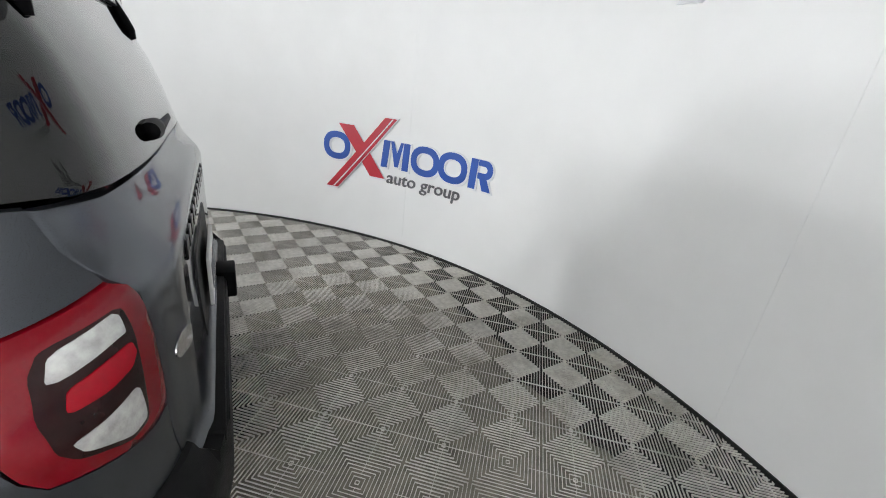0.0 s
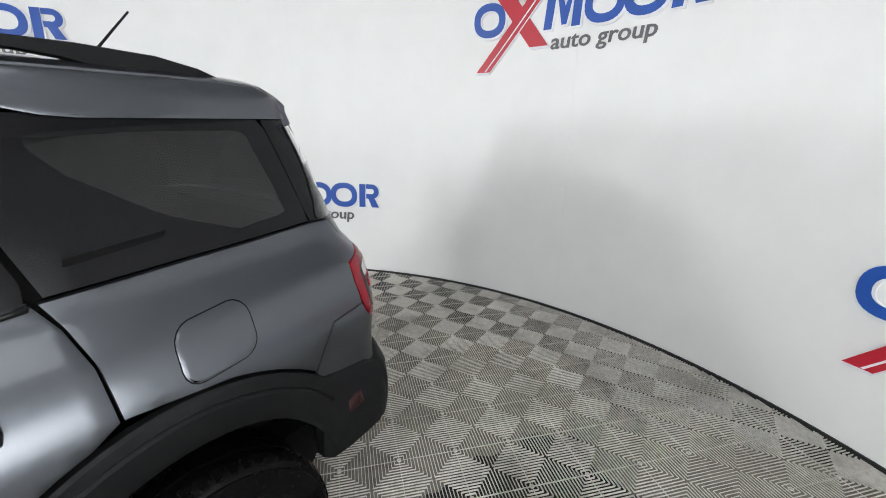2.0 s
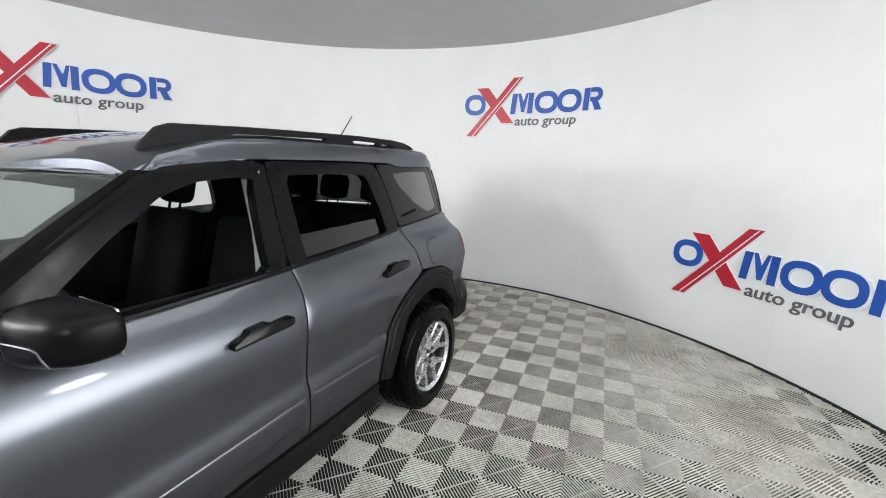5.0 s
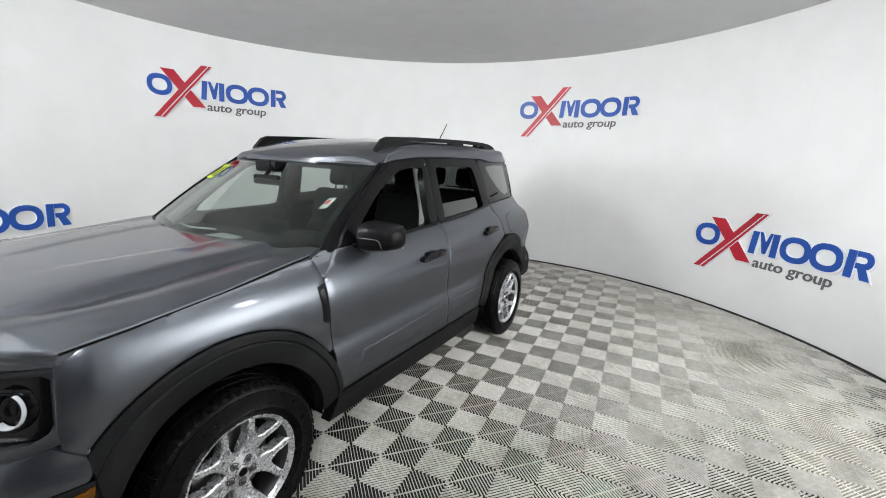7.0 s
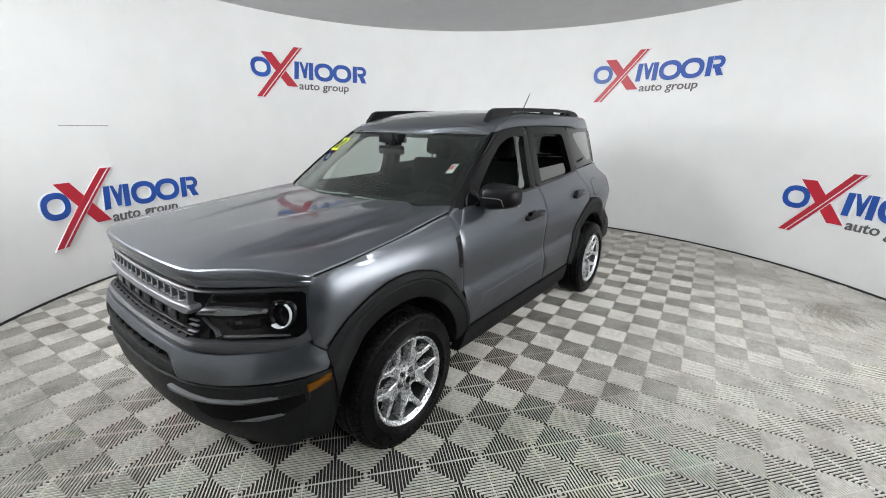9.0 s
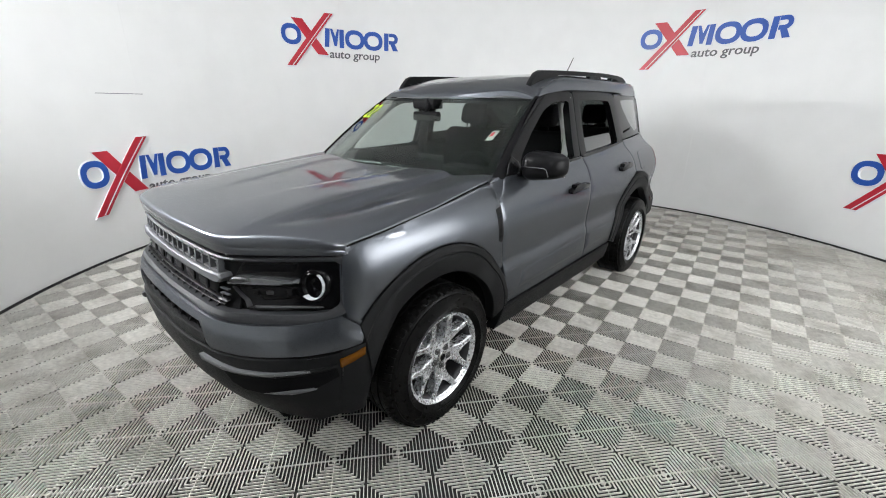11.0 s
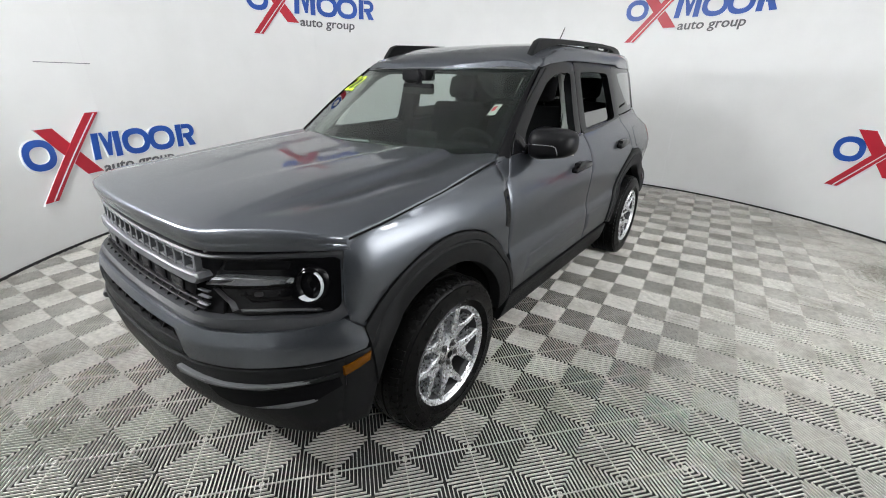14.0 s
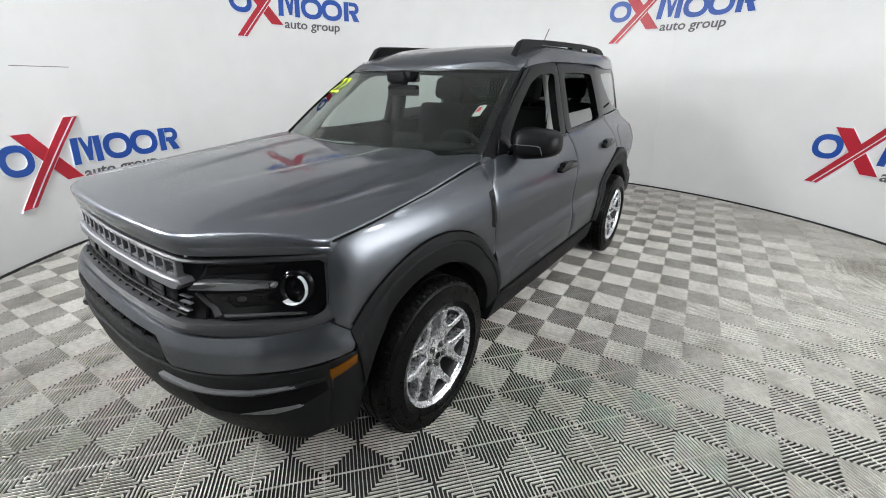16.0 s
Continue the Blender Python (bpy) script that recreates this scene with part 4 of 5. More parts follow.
    # rear quarter window
    quarter_glass = [(-1.156, 1.226), (-1.105, 1.4), (-1.04, 1.586), (-1.4, 1.588), (-1.755, 1.586), (-1.81, 1.42), (-1.862, 1.246), (-1.45, 1.237)]
    qw_out = resample(quarter_glass, 40)
    qw_in = resample([(-1.60, 1.275), (-1.42, 1.345), (-1.25, 1.46), (-1.19, 1.535), (-1.4, 1.548), (-1.69, 1.548), (-1.735, 1.42), (-1.775, 1.29)], 40)
    qw_in = qw_in[-5:] + qw_in[:-5]
    best = min(range(40), key=lambda o: sum((Vector(qw_out[k]) - Vector(qw_in[(k + o) % 40])).length for k in range(40)))
    qw_in = qw_in[best:] + qw_in[:best]
    qpanel = part("quarter_window", side_ring(qw_out, qw_in, s, -0.004, 0.02), GLOSS_BLACK, car, "gloss black rear quarter panel with tinted glass", angle=40)
    part("pane", side_panel(qw_in, s, -0.006, 0.005, (0.1, 0.1), 0), GLASS_TINT, qpanel)
    part("slot", side_panel([(-1.20, 1.276), (-1.205, 1.292), (-1.41, 1.312), (-1.40, 1.298)], s, -0.001, 0.01, (0.1, 0.1), 0), DARK, qpanel)
    part("rear_pillar", side_panel([(-1.758, 1.586), (-1.813, 1.42), (-1.8655, 1.246)] + [(corner_x(rear_x, z) - 0.004, z) for z in (1.243, 1.3, 1.38, 1.46, 1.54, 1.584)], s, -0.004, 0.03, (0.06, 0.06), 0.001), GLOSS_BLACK, car, "gloss black rear pillar")

    # dark sheets added behind the frames to block light through their gaps
    part("pillar_lining", side_panel([(-1.08, 1.19), (-1.22, 1.19), (-1.10, 1.59), (-0.98, 1.59)], s, -0.04, 0.012, (0.1, 0.1), 0), DARK, car)
    part("belt_lining", side_panel([(-0.3, 1.10), (-0.3, 1.158), (-1.0, 1.195), (-1.15, 1.23), (-1.86, 1.25), (-1.86, 1.16), (-1.1, 1.13)], s, -0.042, 0.012, (0.1, 0.1), 0), DARK, car)

    # mirror
    if s < 0:
        continue
    mirror = part("door_mirror", bmesh.new(), MIRROR_CAP, front_door, "black door mirror")
    bm = bmesh.new()
    bmesh.ops.create_uvsphere(bm, u_segments=28, v_segments=18, radius=1)
    for v in bm.verts:
        x, y, z = v.co
        sq = lambda a, p: math.copysign(abs(a) ** p, a)
        x, y, z = sq(x, 0.75), sq(y, 0.55), sq(z, 0.6)
        v.co = (0.50 + 0.105 * x * (1 if x > 0 else 0.35) - 0.03 * y, s * (0.955 + 0.112 * y), 1.187 + (0.076 - 0.012 * y) * z + 0.004 * y)
    bm.to_mesh(mirror.data)
    mirror.data.update()
    for p in mirror.data.polygons:
        p.use_smooth = True
    bm.free()
    part("mirror_foot", tube([(0.53, s * 0.79, 1.15), (0.53, s * 0.85, 1.145), (0.51, s * 0.92, 1.135)], [0.045, 0.03, 0.035], 10, 0.55), DARK_TRIM, mirror)
    part("mirror_glass", boxed(0.452, 0.462, s * 0.955 - 0.09, s * 0.955 + 0.09, 1.125, 1.245, bevel=0.004), CHROME, mirror, "mirror glass")
    def cap_x(y, z):
        ny, nz = (y - 0.955) / 0.112, (z - 1.187) / 0.076
        a = math.sqrt(max(1 - abs(ny) ** (2 / 0.55) - abs(nz) ** (2 / 0.6), 0.0))
        return 0.50 + 0.105 * a ** 0.75 - 0.03 * ny
    line = [(0.865, 1.186), (0.90, 1.187), (0.95, 1.187), (0.985, 1.185), (1.0, 1.178), (1.006, 1.16), (1.008, 1.14)]
    part("trim_line", tube([(cap_x(y, z) + 0.0005, s * y, z) for y, z in line], 0.0024, 6), LEDGE, mirror)
    part("mirror_corner", side_panel([(0.70, 1.142), (0.60, 1.235), (0.535, 1.2), (0.535, 1.147)], s, 0.006, 0.02, (0.05, 0.05)), GLOSS_BLACK, front_door)

# ---- nose ----
nose = part("front_panel", face_panel(mirrored([(0, 0.70), (0.5, 0.70), (0.85, 0.74), (0.868, 0.985), (0.6, 0.975), (0, 0.97)]), front_x, 1, 0.02, -0.06), DARK, car, "black panel behind grille and lamps")
# one grey frame runs round grille and lamps
half_out = [(0, 0.962), (0.3, 0.964), (0.5, 0.967), (0.7, 0.974), (0.852, 0.982), (0.872, 0.968), (0.878, 0.88), (0.876, 0.80), (0.868, 0.765), (0.84, 0.742), (0.78, 0.730), (0.645, 0.726), (0.518, 0.734), (0.25, 0.738), (0, 0.738)]
half_in = [(0, 0.950), (0.3, 0.952), (0.5, 0.955), (0.7, 0.960), (0.832, 0.963), (0.846, 0.950), (0.850, 0.88), (0.848, 0.822), (0.842, 0.792), (0.824, 0.772), (0.77, 0.764), (0.645, 0.762), (0.518, 0.764), (0.25, 0.762), (0, 0.760)]


def face_ring(outer, inner, shape, off, depth, fine=6):
    bm = bmesh.new()

    def dense(loop):
        return [((a[0] * (fine - k) + b[0] * k) / fine, (a[1] * (fine - k) + b[1] * k) / fine) for a, b in zip(loop, loop[1:] + loop[:1]) for k in range(fine)]
    outer, inner = dense(outer), dense(inner)
    mid = [((a[0] + b[0]) / 2, (a[1] + b[1]) / 2) for a, b in zip(outer, inner)]
    row = lambda loop, o: [(shape(y, z) + off - o, y, z) for y, z in loop]
    ring_faces(bm, [row(outer, depth), row(outer, 0.004), row(mid, 0), row(inner, 0.006), row(inner, depth), row(outer, depth)])
    bmesh.ops.remove_doubles(bm, verts=bm.verts, dist=1e-5)
    return bm


frame_out, frame_in = mirrored(half_out), mirrored(half_in)
frame_part = part("nose_frame", face_ring(frame_out, frame_in, front_x, -0.006, 0.05), FRAME_GREY, car, "dark satin frame round grille and headlamps")
for s in (1, -1):
    lamp = part("headlamp", face_panel([(s * 0.497, 0.862), (s * 0.552, 0.952), (s * 0.7, 0.957), (s * 0.83, 0.96), (s * 0.846, 0.945), (s * 0.848, 0.825), (s * 0.824, 0.774), (s * 0.623, 0.765), (s * 0.575, 0.772)], front_x, 1, 0.02, -0.034, (0.05, 0.05), 0.004), LAMP_BLACK, car, "black headlamp with a white light ring")
    part("light_bar", face_panel([(s * 0.496, 0.860), (s * 0.535, 0.896), (s * 0.58, 0.902), (s * 0.72, 0.890), (s * 0.735, 0.880), (s * 0.72, 0.871), (s * 0.57, 0.866)], front_x, 1, 0.03, -0.008, (0.04, 0.01), 0.010), HALF_CLEAR, lamp, "clear light bar")
    part("bar_tip", face_panel([(s * 0.505, 0.868), (s * 0.537, 0.894), (s * 0.572, 0.897), (s * 0.60, 0.888), (s * 0.565, 0.876)], front_x, 1, 0.02, -0.003, (0.02, 0.01), 0.006), ALLOY_SHADED, lamp, "dull silver tip")
    part("bar_shadow", face_panel([(s * 0.50, 0.854), (s * 0.57, 0.862), (s * 0.72, 0.866), (s * 0.72, 0.860), (s * 0.57, 0.852)], front_x, 1, 0.02, -0.02, (0.05, 0.05), 0.002), DARK, lamp)
    part("reflector", face_panel([(s * 0.58, 0.845), (s * 0.715, 0.85), (s * 0.72, 0.812), (s * 0.62, 0.802)], front_x, 1, 0.02, -0.028, (0.05, 0.05), 0.003), LAMP_BLACK, lamp)
    part("upper_fin", face_panel([(s * 0.56, 0.942), (s * 0.72, 0.945), (s * 0.71, 0.918), (s * 0.55, 0.914)], front_x, 1, 0.02, -0.026, (0.05, 0.05), 0.003), DARK_TRIM, lamp)
    part("lower_edge", face_panel([(s * 0.60, 0.784), (s * 0.79, 0.786), (s * 0.80, 0.781), (s * 0.61, 0.777)], front_x, 1, 0.012, -0.024, (0.05, 0.05), 0.002), ALLOY_SHADED, lamp)
    part("inner_edge", face_panel([(s * 0.512, 0.848), (s * 0.520, 0.850), (s * 0.592, 0.782), (s * 0.584, 0.778)], front_x, 1, 0.012, -0.022, (0.05, 0.05), 0.002), ALLOY_SHADED, lamp)
    for k in range(3):
        part("projector", face_panel(rounded(s * (0.60 + 0.04 * k) - 0.010, s * (0.60 + 0.04 * k) + 0.010, 0.826, 0.842, 0.005), front_x, 1, 0.01, -0.024, (0.05, 0.05), 0.002), ALLOY_SHADED if k == 1 else LAMP_BLACK, lamp)
    # light ring, lit on its outer and lower side
    for name, r_out, r_in, mat, off, a0, a1 in (("ring_bezel", 0.064, 0.054, LAMP_BLACK, -0.012, 0, 360), ("light_ring", 0.0535, 0.0485, LAMP_WHITE, -0.006, -135, 62), ("light_ring_unlit", 0.054, 0.047, LAMP_BLACK, -0.010, 60, 223), ("lamp_bowl", 0.043, 0.014, LAMP_BLACK, -0.024, 0, 360)):
        bm = bmesh.new()
        loops = []
        count = 36
        for k in range(count + 1):
            a = radians(a0 + (a1 - a0) * k / count)
            row = []
            for r, o in ((r_out, -0.02), (r_out, -0.003), (r_out - 0.003, 0.0), (r_in + 0.003, 0.0), (r_in, -0.003), (r_in, -0.02)):
                y, z = s * (0.772 + 0.62 * r * math.cos(a)), 0.866 + 1.0 * r * math.sin(a)
                row.append((front_x(y, z) + off + o, y, z))
            loops.append(row)
        rows = ring_faces(bm, loops)
        if a1 - a0 < 360:
            bm.faces.new(rows[0])
            bm.faces.new(list(reversed(rows[-1])))
        else:
            bmesh.ops.remove_doubles(bm, verts=bm.verts, dist=1e-4)
        part(name, bm, mat, lamp, "glowing white light ring" if name == "light_ring" else "")
    part("bulb", face_panel(oval(s * 0.772, 0.868, 0.013, 0.024, 14, 2), front_x, 1, 0.02, -0.026, (0.05, 0.05), 0.004), LAMP_BLACK, lamp)

# grille
grille = part("grille", face_panel(mirrored([(0, 0.858), (0.478, 0.864), (0.497, 0.884), (0.482, 0.898), (0.3, 0.892), (0, 0.888)]), front_x, 1, 0.05, 0.004, (0.05, 0.008), 0.006), GREY_BAR, car, "dark grey grille with a crossbar and mesh slots")
part("grille_back", face_panel(mirrored([(0, 0.762), (0.55, 0.765), (0.49, 0.86), (0.545, 0.95), (0, 0.95)]), front_x, 1, 0.01, -0.042, (0.05, 0.05), 0.0), DARK_TRIM, grille)
part("name_band", face_panel(mirrored([(0, 0.800), (0.43, 0.806), (0.45, 0.858), (0, 0.852)]), front_x, 1, 0.02, -0.014, (0.05, 0.05), 0.003), DARK_TRIM, grille)
for k in range(15):
    y = -0.455 + 0.065 * k
    part("mesh_upright", face_panel([(y - 0.008, 0.892), (y + 0.008, 0.892), (y + 0.006, 0.950), (y - 0.006, 0.950)], front_x, 1, 0.02, -0.010, (0.05, 0.05), 0.002), GREY_BAR, grille)
    if k < 14:
        for z, high, back in ((0.896, 0.008, -0.013), (0.919, 0.006, -0.024), (0.940, 0.008, -0.013)):
            part("mesh_slat", face_panel([(y + 0.004, z), (y + 0.061, z), (y + 0.061, z + high), (y + 0.004, z + high)], front_x, 1, 0.014, back, (0.05, 0.05), 0.0015), GREY_BAR, grille)
    part("mesh_upright", face_panel([(y - 0.004, 0.764), (y + 0.004, 0.764), (y + 0.003, 0.802), (y - 0.005, 0.802)], front_x, 1, 0.012, -0.024, (0.05, 0.05), 0.001), DARK_TRIM, grille)
for z in (0.774, 0.788):
    part("mesh_slat", face_panel(mirrored([(0, z), (0.50, z + 0.004), (0.50, z + 0.008), (0, z + 0.004)]), front_x, 1, 0.012, -0.018, (0.06, 0.05), 0.001), DARK_TRIM, grille)
for y in (0.455, -0.505):
    for z in (0.790, 0.812, 0.834):
        part("mesh_slat", face_panel([(y, z), (y + 0.05, z), (y + 0.05, z + 0.004), (y, z + 0.004)], front_x, 1, 0.012, -0.012, (0.05, 0.05), 0.001), GREY_BAR, grille)
for k in range(6):
    y = 0.33 - 0.132 * k
    part("name_bar", face_panel(rounded(y - 0.042, y + 0.042, 0.809, 0.848, 0.008, 2), front_x, 1, 0.012, -0.006, (0.05, 0.05), 0.002), GLOSS_BLACK, grille, "plain black raised bar")
for y, z in ((0.535, 0.985), (-0.535, 0.985)):
    bolt = lathe([(0.0, 0.004), (0.004, 0.003), (0.005, -0.003), (0.0, -0.004)], 10)
    for v in bolt.verts:
        v.co = (front_x(y, z) + 0.012 + v.co.y, y + v.co.x, z + v.co.z)
    part("stud", bolt, CHROME, hood)

# front bumper
edge_at = lambda z: corner_y(front_x, z) - 0.002


def sweep_round(low, high, end, off, rows_count=10):
    """A band round the nose: u runs from 0 in the middle to 1 at the corner and to 2 at the wheel arch."""
    bm = bmesh.new()
    us = [0, 0.08, 0.16, 0.24, 0.32, 0.40, 0.455, 0.485, 0.50, 0.52, 0.56, 0.62, 0.68, 0.74, 0.79, 0.83, 0.86, 0.89, 0.915, 0.935, 0.955, 0.97, 0.985, 1.0, 1.04, 1.08, 1.13, 1.2, 1.3, 1.4, 1.5, 1.6, 1.7, 1.8, 1.9, 2.0]
    us = [-u for u in reversed(us[1:])] + us
    rows = []
    for k in range(rows_count + 1):
        row = []
        for u in us:
            z = round(low(abs(u)) + (high(abs(u)) - low(abs(u))) * k / rows_count, 4)
            o = off - (0.0015 if k in (0, rows_count) else 0)
            if abs(u) <= 1:
                y = abs(u) * corner_y(front_x, z)
                x = front_x(y, z)
            else:
                x = corner_x(front_x, z)
                x += (abs(u) - 1) * (end(z) - x)
                y = half_width(x, z)
            turn = min(max((abs(u) - 0.8) / 0.4, 0), 1)
            row.append(bm.verts.new((x + o * (1 - turn), math.copysign(y + o * turn, u), z)))
        rows.append(row)
    for a, b in zip(rows, rows[1:]):
        for k in range(len(us) - 1):
            bm.faces.new((a[k], a[k + 1], b[k + 1], b[k]))
    close_shell(bm, lambda c: Vector((c.x - 0.02, c.y * 0.975, c.z)))
    return bm


bumper = part("front_bumper", sweep_round(lambda u: lerp([(0.48, 0.70), (0.505, 0.603), (0.7, 0.600), (0.9, 0.612), (1.0, 0.624), (2.0, 0.629)], u), lambda u: lerp([(0.0, 0.734), (0.29, 0.734), (0.6, 0.730), (0.74, 0.723), (0.88, 0.728), (0.96, 0.742), (1.0, 0.756), (2.0, 0.745)], u), lambda z: lerp([(0.62, 1.766), (0.683, 1.735), (0.742, 1.802), (0.76, 1.818)], z), 0.001), PAINT, car, "grey painted upper bumper")
part("bumper_chin", face_panel(mirrored([(0, 0.33), (0.5, 0.33), (0.70, 0.31), (0.80, 0.30), (edge_at(0.32), 0.318), (edge_at(0.4), 0.40), (edge_at(0.5), 0.50), (edge_at(0.61), 0.612), (0.80, 0.603), (0.645, 0.593), (0.45, 0.593), (0.43, 0.60), (0, 0.60)]), front_x, 1, 0.04, -0.002, (0.05, 0.04), 0.004), PLASTIC, bumper, "black plastic lower bumper")
part("chin_floor", face_panel(mirrored([(0, 0.25), (0.5, 0.25), (0.76, 0.262), (0.80, 0.306), (0.5, 0.336), (0, 0.336)]), front_x, 1, 0.04, -0.06, (0.06, 0.05), 0.004), DARK_TRIM, bumper)
part("intake", face_panel(mirrored([(0, 0.60), (0.43, 0.60), (0.445, 0.698), (0, 0.698)]), front_x, 1, 0.02, -0.035, (0.05, 0.05), 0), DARK, bumper)
for k in range(9):
    y = -0.36 + 0.09 * k
    part("intake_rib", face_panel([(y - 0.03, 0.695), (y - 0.02, 0.695), (y + 0.012, 0.655), (y - 0.0, 0.655)], front_x, 1, 0.02, -0.018, (0.05, 0.05), 0.001), DARK_TRIM, bumper)
    part("intake_rib", face_panel([(y + 0.0, 0.655), (y + 0.012, 0.655), (y + 0.04, 0.695), (y + 0.028, 0.695)], front_x, 1, 0.02, -0.0185, (0.05, 0.05), 0.001), DARK_TRIM, bumper)
part("plate_mount", face_panel(mirrored([(0, 0.605), (0.42, 0.605), (0.425, 0.652), (0, 0.652)]), front_x, 1, 0.02, -0.006, (0.06, 0.05), 0.003), PLASTIC, bumper)
for s in (1, -1):
    ledge = [(s * 0.405, 0.560), (s * 0.41, 0.535), (s * 0.55, 0.516), (s * 0.72, 0.522), (s * 0.868, 0.556), (s * 0.868, 0.568), (s * 0.72, 0.538), (s * 0.56, 0.536)]
    part("skid_lip", face_panel(ledge, front_x, 1, 0.02, 0.014, (0.04, 0.03), 0.004), PLASTIC, bumper)
    # lighter strip over the dark lip, coloured as its lit top face
    part("skid_ledge", face_panel([(s * 0.402, 0.566), (s * 0.408, 0.540), (s * 0.52, 0.522), (s * 0.70, 0.526), (s * 0.82, 0.548), (s * 0.815, 0.556), (s * 0.70, 0.541), (s * 0.575, 0.537), (s * 0.50, 0.546)], front_x, 1, 0.02, 0.017, (0.04, 0.03), 0.004), LEDGE, bumper, "satin grey bumper ledge, lightened for its lit top face")
    part("corner_recess", face_panel([(s * 0.50, 0.508), (s * 0.72, 0.514), (s * 0.868, 0.548), (s * 0.872, 0.512), (s * 0.83, 0.478), (s * 0.70, 0.44), (s * 0.58, 0.44), (s * 0.53, 0.46)], front_x, 1, 0.01, 0.002, (0.05, 0.04), 0.0), DARK_TRIM, bumper)
    part("fog_slot", face_panel([(s * 0.66, 0.440), (s * 0.76, 0.468), (s * 0.82, 0.480), (s * 0.825, 0.470), (s * 0.76, 0.448)], front_x, 1, 0.012, 0.008, (0.05, 0.05), 0.003), LEDGE, bumper)
    # bumper wrapped round to the wheel arch
    nose_x = lambda z: corner_x(front_x, z)
    part("corner_cladding", side_panel([(nose_x(0.618) + 0.002, 0.618), (nose_x(0.5) + 0.002, 0.5), (nose_x(0.4) + 0.002, 0.4), (nose_x(0.32) + 0.002, 0.32), (1.80, 0.295), (1.74, 0.285), (1.735, 0.38), (1.72, 0.48), (1.69, 0.58), (1.735, 0.624)], s, 0.001, 0.03, (0.04, 0.05), 0.003), PLASTIC, bumper)
    part("marker_lamp", side_panel([(1.846, 0.553), (1.846, 0.586), (1.752, 0.612), (1.756, 0.582)], s, 0.011, 0.02, (0.05, 0.05), 0.003), AMBER, bumper, "amber side marker lamp")

# ---- tail ----
gate = part("tailgate", face_panel(mirrored([(0, 0.70), (0.672, 0.70), (0.685, 0.79), (0.690, 0.86), (0.684, 0.93), (0.684, 1.02), (0.689, 1.10), (0.702, 1.132), (0.698, 1.15), (0.666, 1.232), (0, 1.245)]), rear_x, -1, 0.03, 0.0, (0.03, 0.025), 0.0015), PAINT, car, "grey tailgate")
rear_glass = part("rear_window", face_panel(mirrored([(0, 1.25)] + [(corner_y(rear_x, z), z) for z in (1.244, 1.3, 1.38, 1.46, 1.56)] + [(0, 1.57)]), rear_x, -1, 0.005, 0.002, (0.07, 0.06), 0.0), GLASS_TINT, gate, "dark tinted rear window")
part("spoiler", face_panel(mirrored([(0, 1.572), (0.58, 1.562), (0.56, 1.64), (0, 1.685)]), rear_x, -1, 0.08, 0.015, (0.07, 0.04), 0.008), PAINT, gate, "grey roof spoiler")
part("high_brake_light", face_panel(mirrored([(0, 1.60), (0.14, 1.60), (0.14, 1.615), (0, 1.615)]), rear_x, -1, 0.01, 0.02, (0.07, 0.04), 0.002), RED_LENS, gate)
cap = part("wiper_cap", lathe([(0.0, -0.045), (0.014, -0.043), (0.02, -0.02), (0.024, 0.03), (0.02, 0.075), (0.0, 0.08)], 14), DARK_TRIM, gate, "black wiper pivot")
cap.matrix_basis = Matrix.Translation((-2.045, 0.19, 1.292))
part("rear_wiper", tube([(-2.05, 0.24, 1.285), (-2.05, 0.10, 1.283), (-2.045, -0.10, 1.283), (-2.03, -0.22, 1.285)], [0.010, 0.011, 0.008, 0.006], 6), DARK_TRIM, gate, "black rear wiper")
for y in (0.50, -0.25):
    hinge = tube([(rear_x(y, z) - o, y, z) for z, o in ((1.60, 0.002), (1.575, 0.006), (1.54, 0.008), (1.51, 0.007), (1.488, 0.002))], [0.008, 0.013, 0.016, 0.015, 0.008], 10)
    part("glass_hinge", hinge, DARK_TRIM, gate, "black hinge of the opening rear window")
part("plate_recess", face_panel(mirrored([(0, 0.74), (0.28, 0.74), (0.29, 0.93), (0.24, 0.98), (0, 0.985)]), rear_x, -1, 0.02, 0.004, (0.05, 0.05), 0.004), PLASTIC, gate)
part("number_plate", boxed(-2.128, -2.118, -0.155, 0.155, 0.77, 0.925, bevel=0.003), PAPER, gate, "white plate with plain dark bars")
for k in range(5):
    part("plate_bar", boxed(-2.131, -2.1285, -0.11 + 0.05 * k, -0.08 + 0.05 * k, 0.81, 0.885), GREY_INK, gate)
for k in range(11):
    y = 0.40 - 0.08 * k
    part("name_bar", boxed(rear_x(y, 1.06) - 0.005, rear_x(y, 1.06) + 0.004, y - 0.026, y + 0.026, 1.038, 1.082, bevel=0.002), GLOSS_BLACK, gate)
bm = lathe([(0.0, -0.004), (0.045, -0.004), (0.05, 0.0), (0.05, 0.006), (0.0, 0.006)], 24)
for v in bm.verts:
    x, y, z = v.co
    v.co = (rear_x(0.59 + x, 0.937) - 0.002 - y * 0.5, 0.59 + x * 0.9, 0.937 + z * 0.5)
part("badge", bm, CHROME, gate, "small oval chrome badge")
for s in (1, -1):
    bend_y = lambda z, o=0.0: (s * (corner_y(rear_x, z) + o), z)
    edge = lambda z: [(-corner_x(rear_x, z) - corner_y(rear_x, z), z)]
    lens = tail_points([(0.708, 1.130), (0.696, 1.120), (0.693, 1.08), (0.690, 1.02), (0.690, 0.930), (0.692, 0.902), (0.698, 0.885), (0.710, 0.876), (0.73, 0.872), (0.76, 0.872), (0.80, 0.882)]) + edge(0.908)
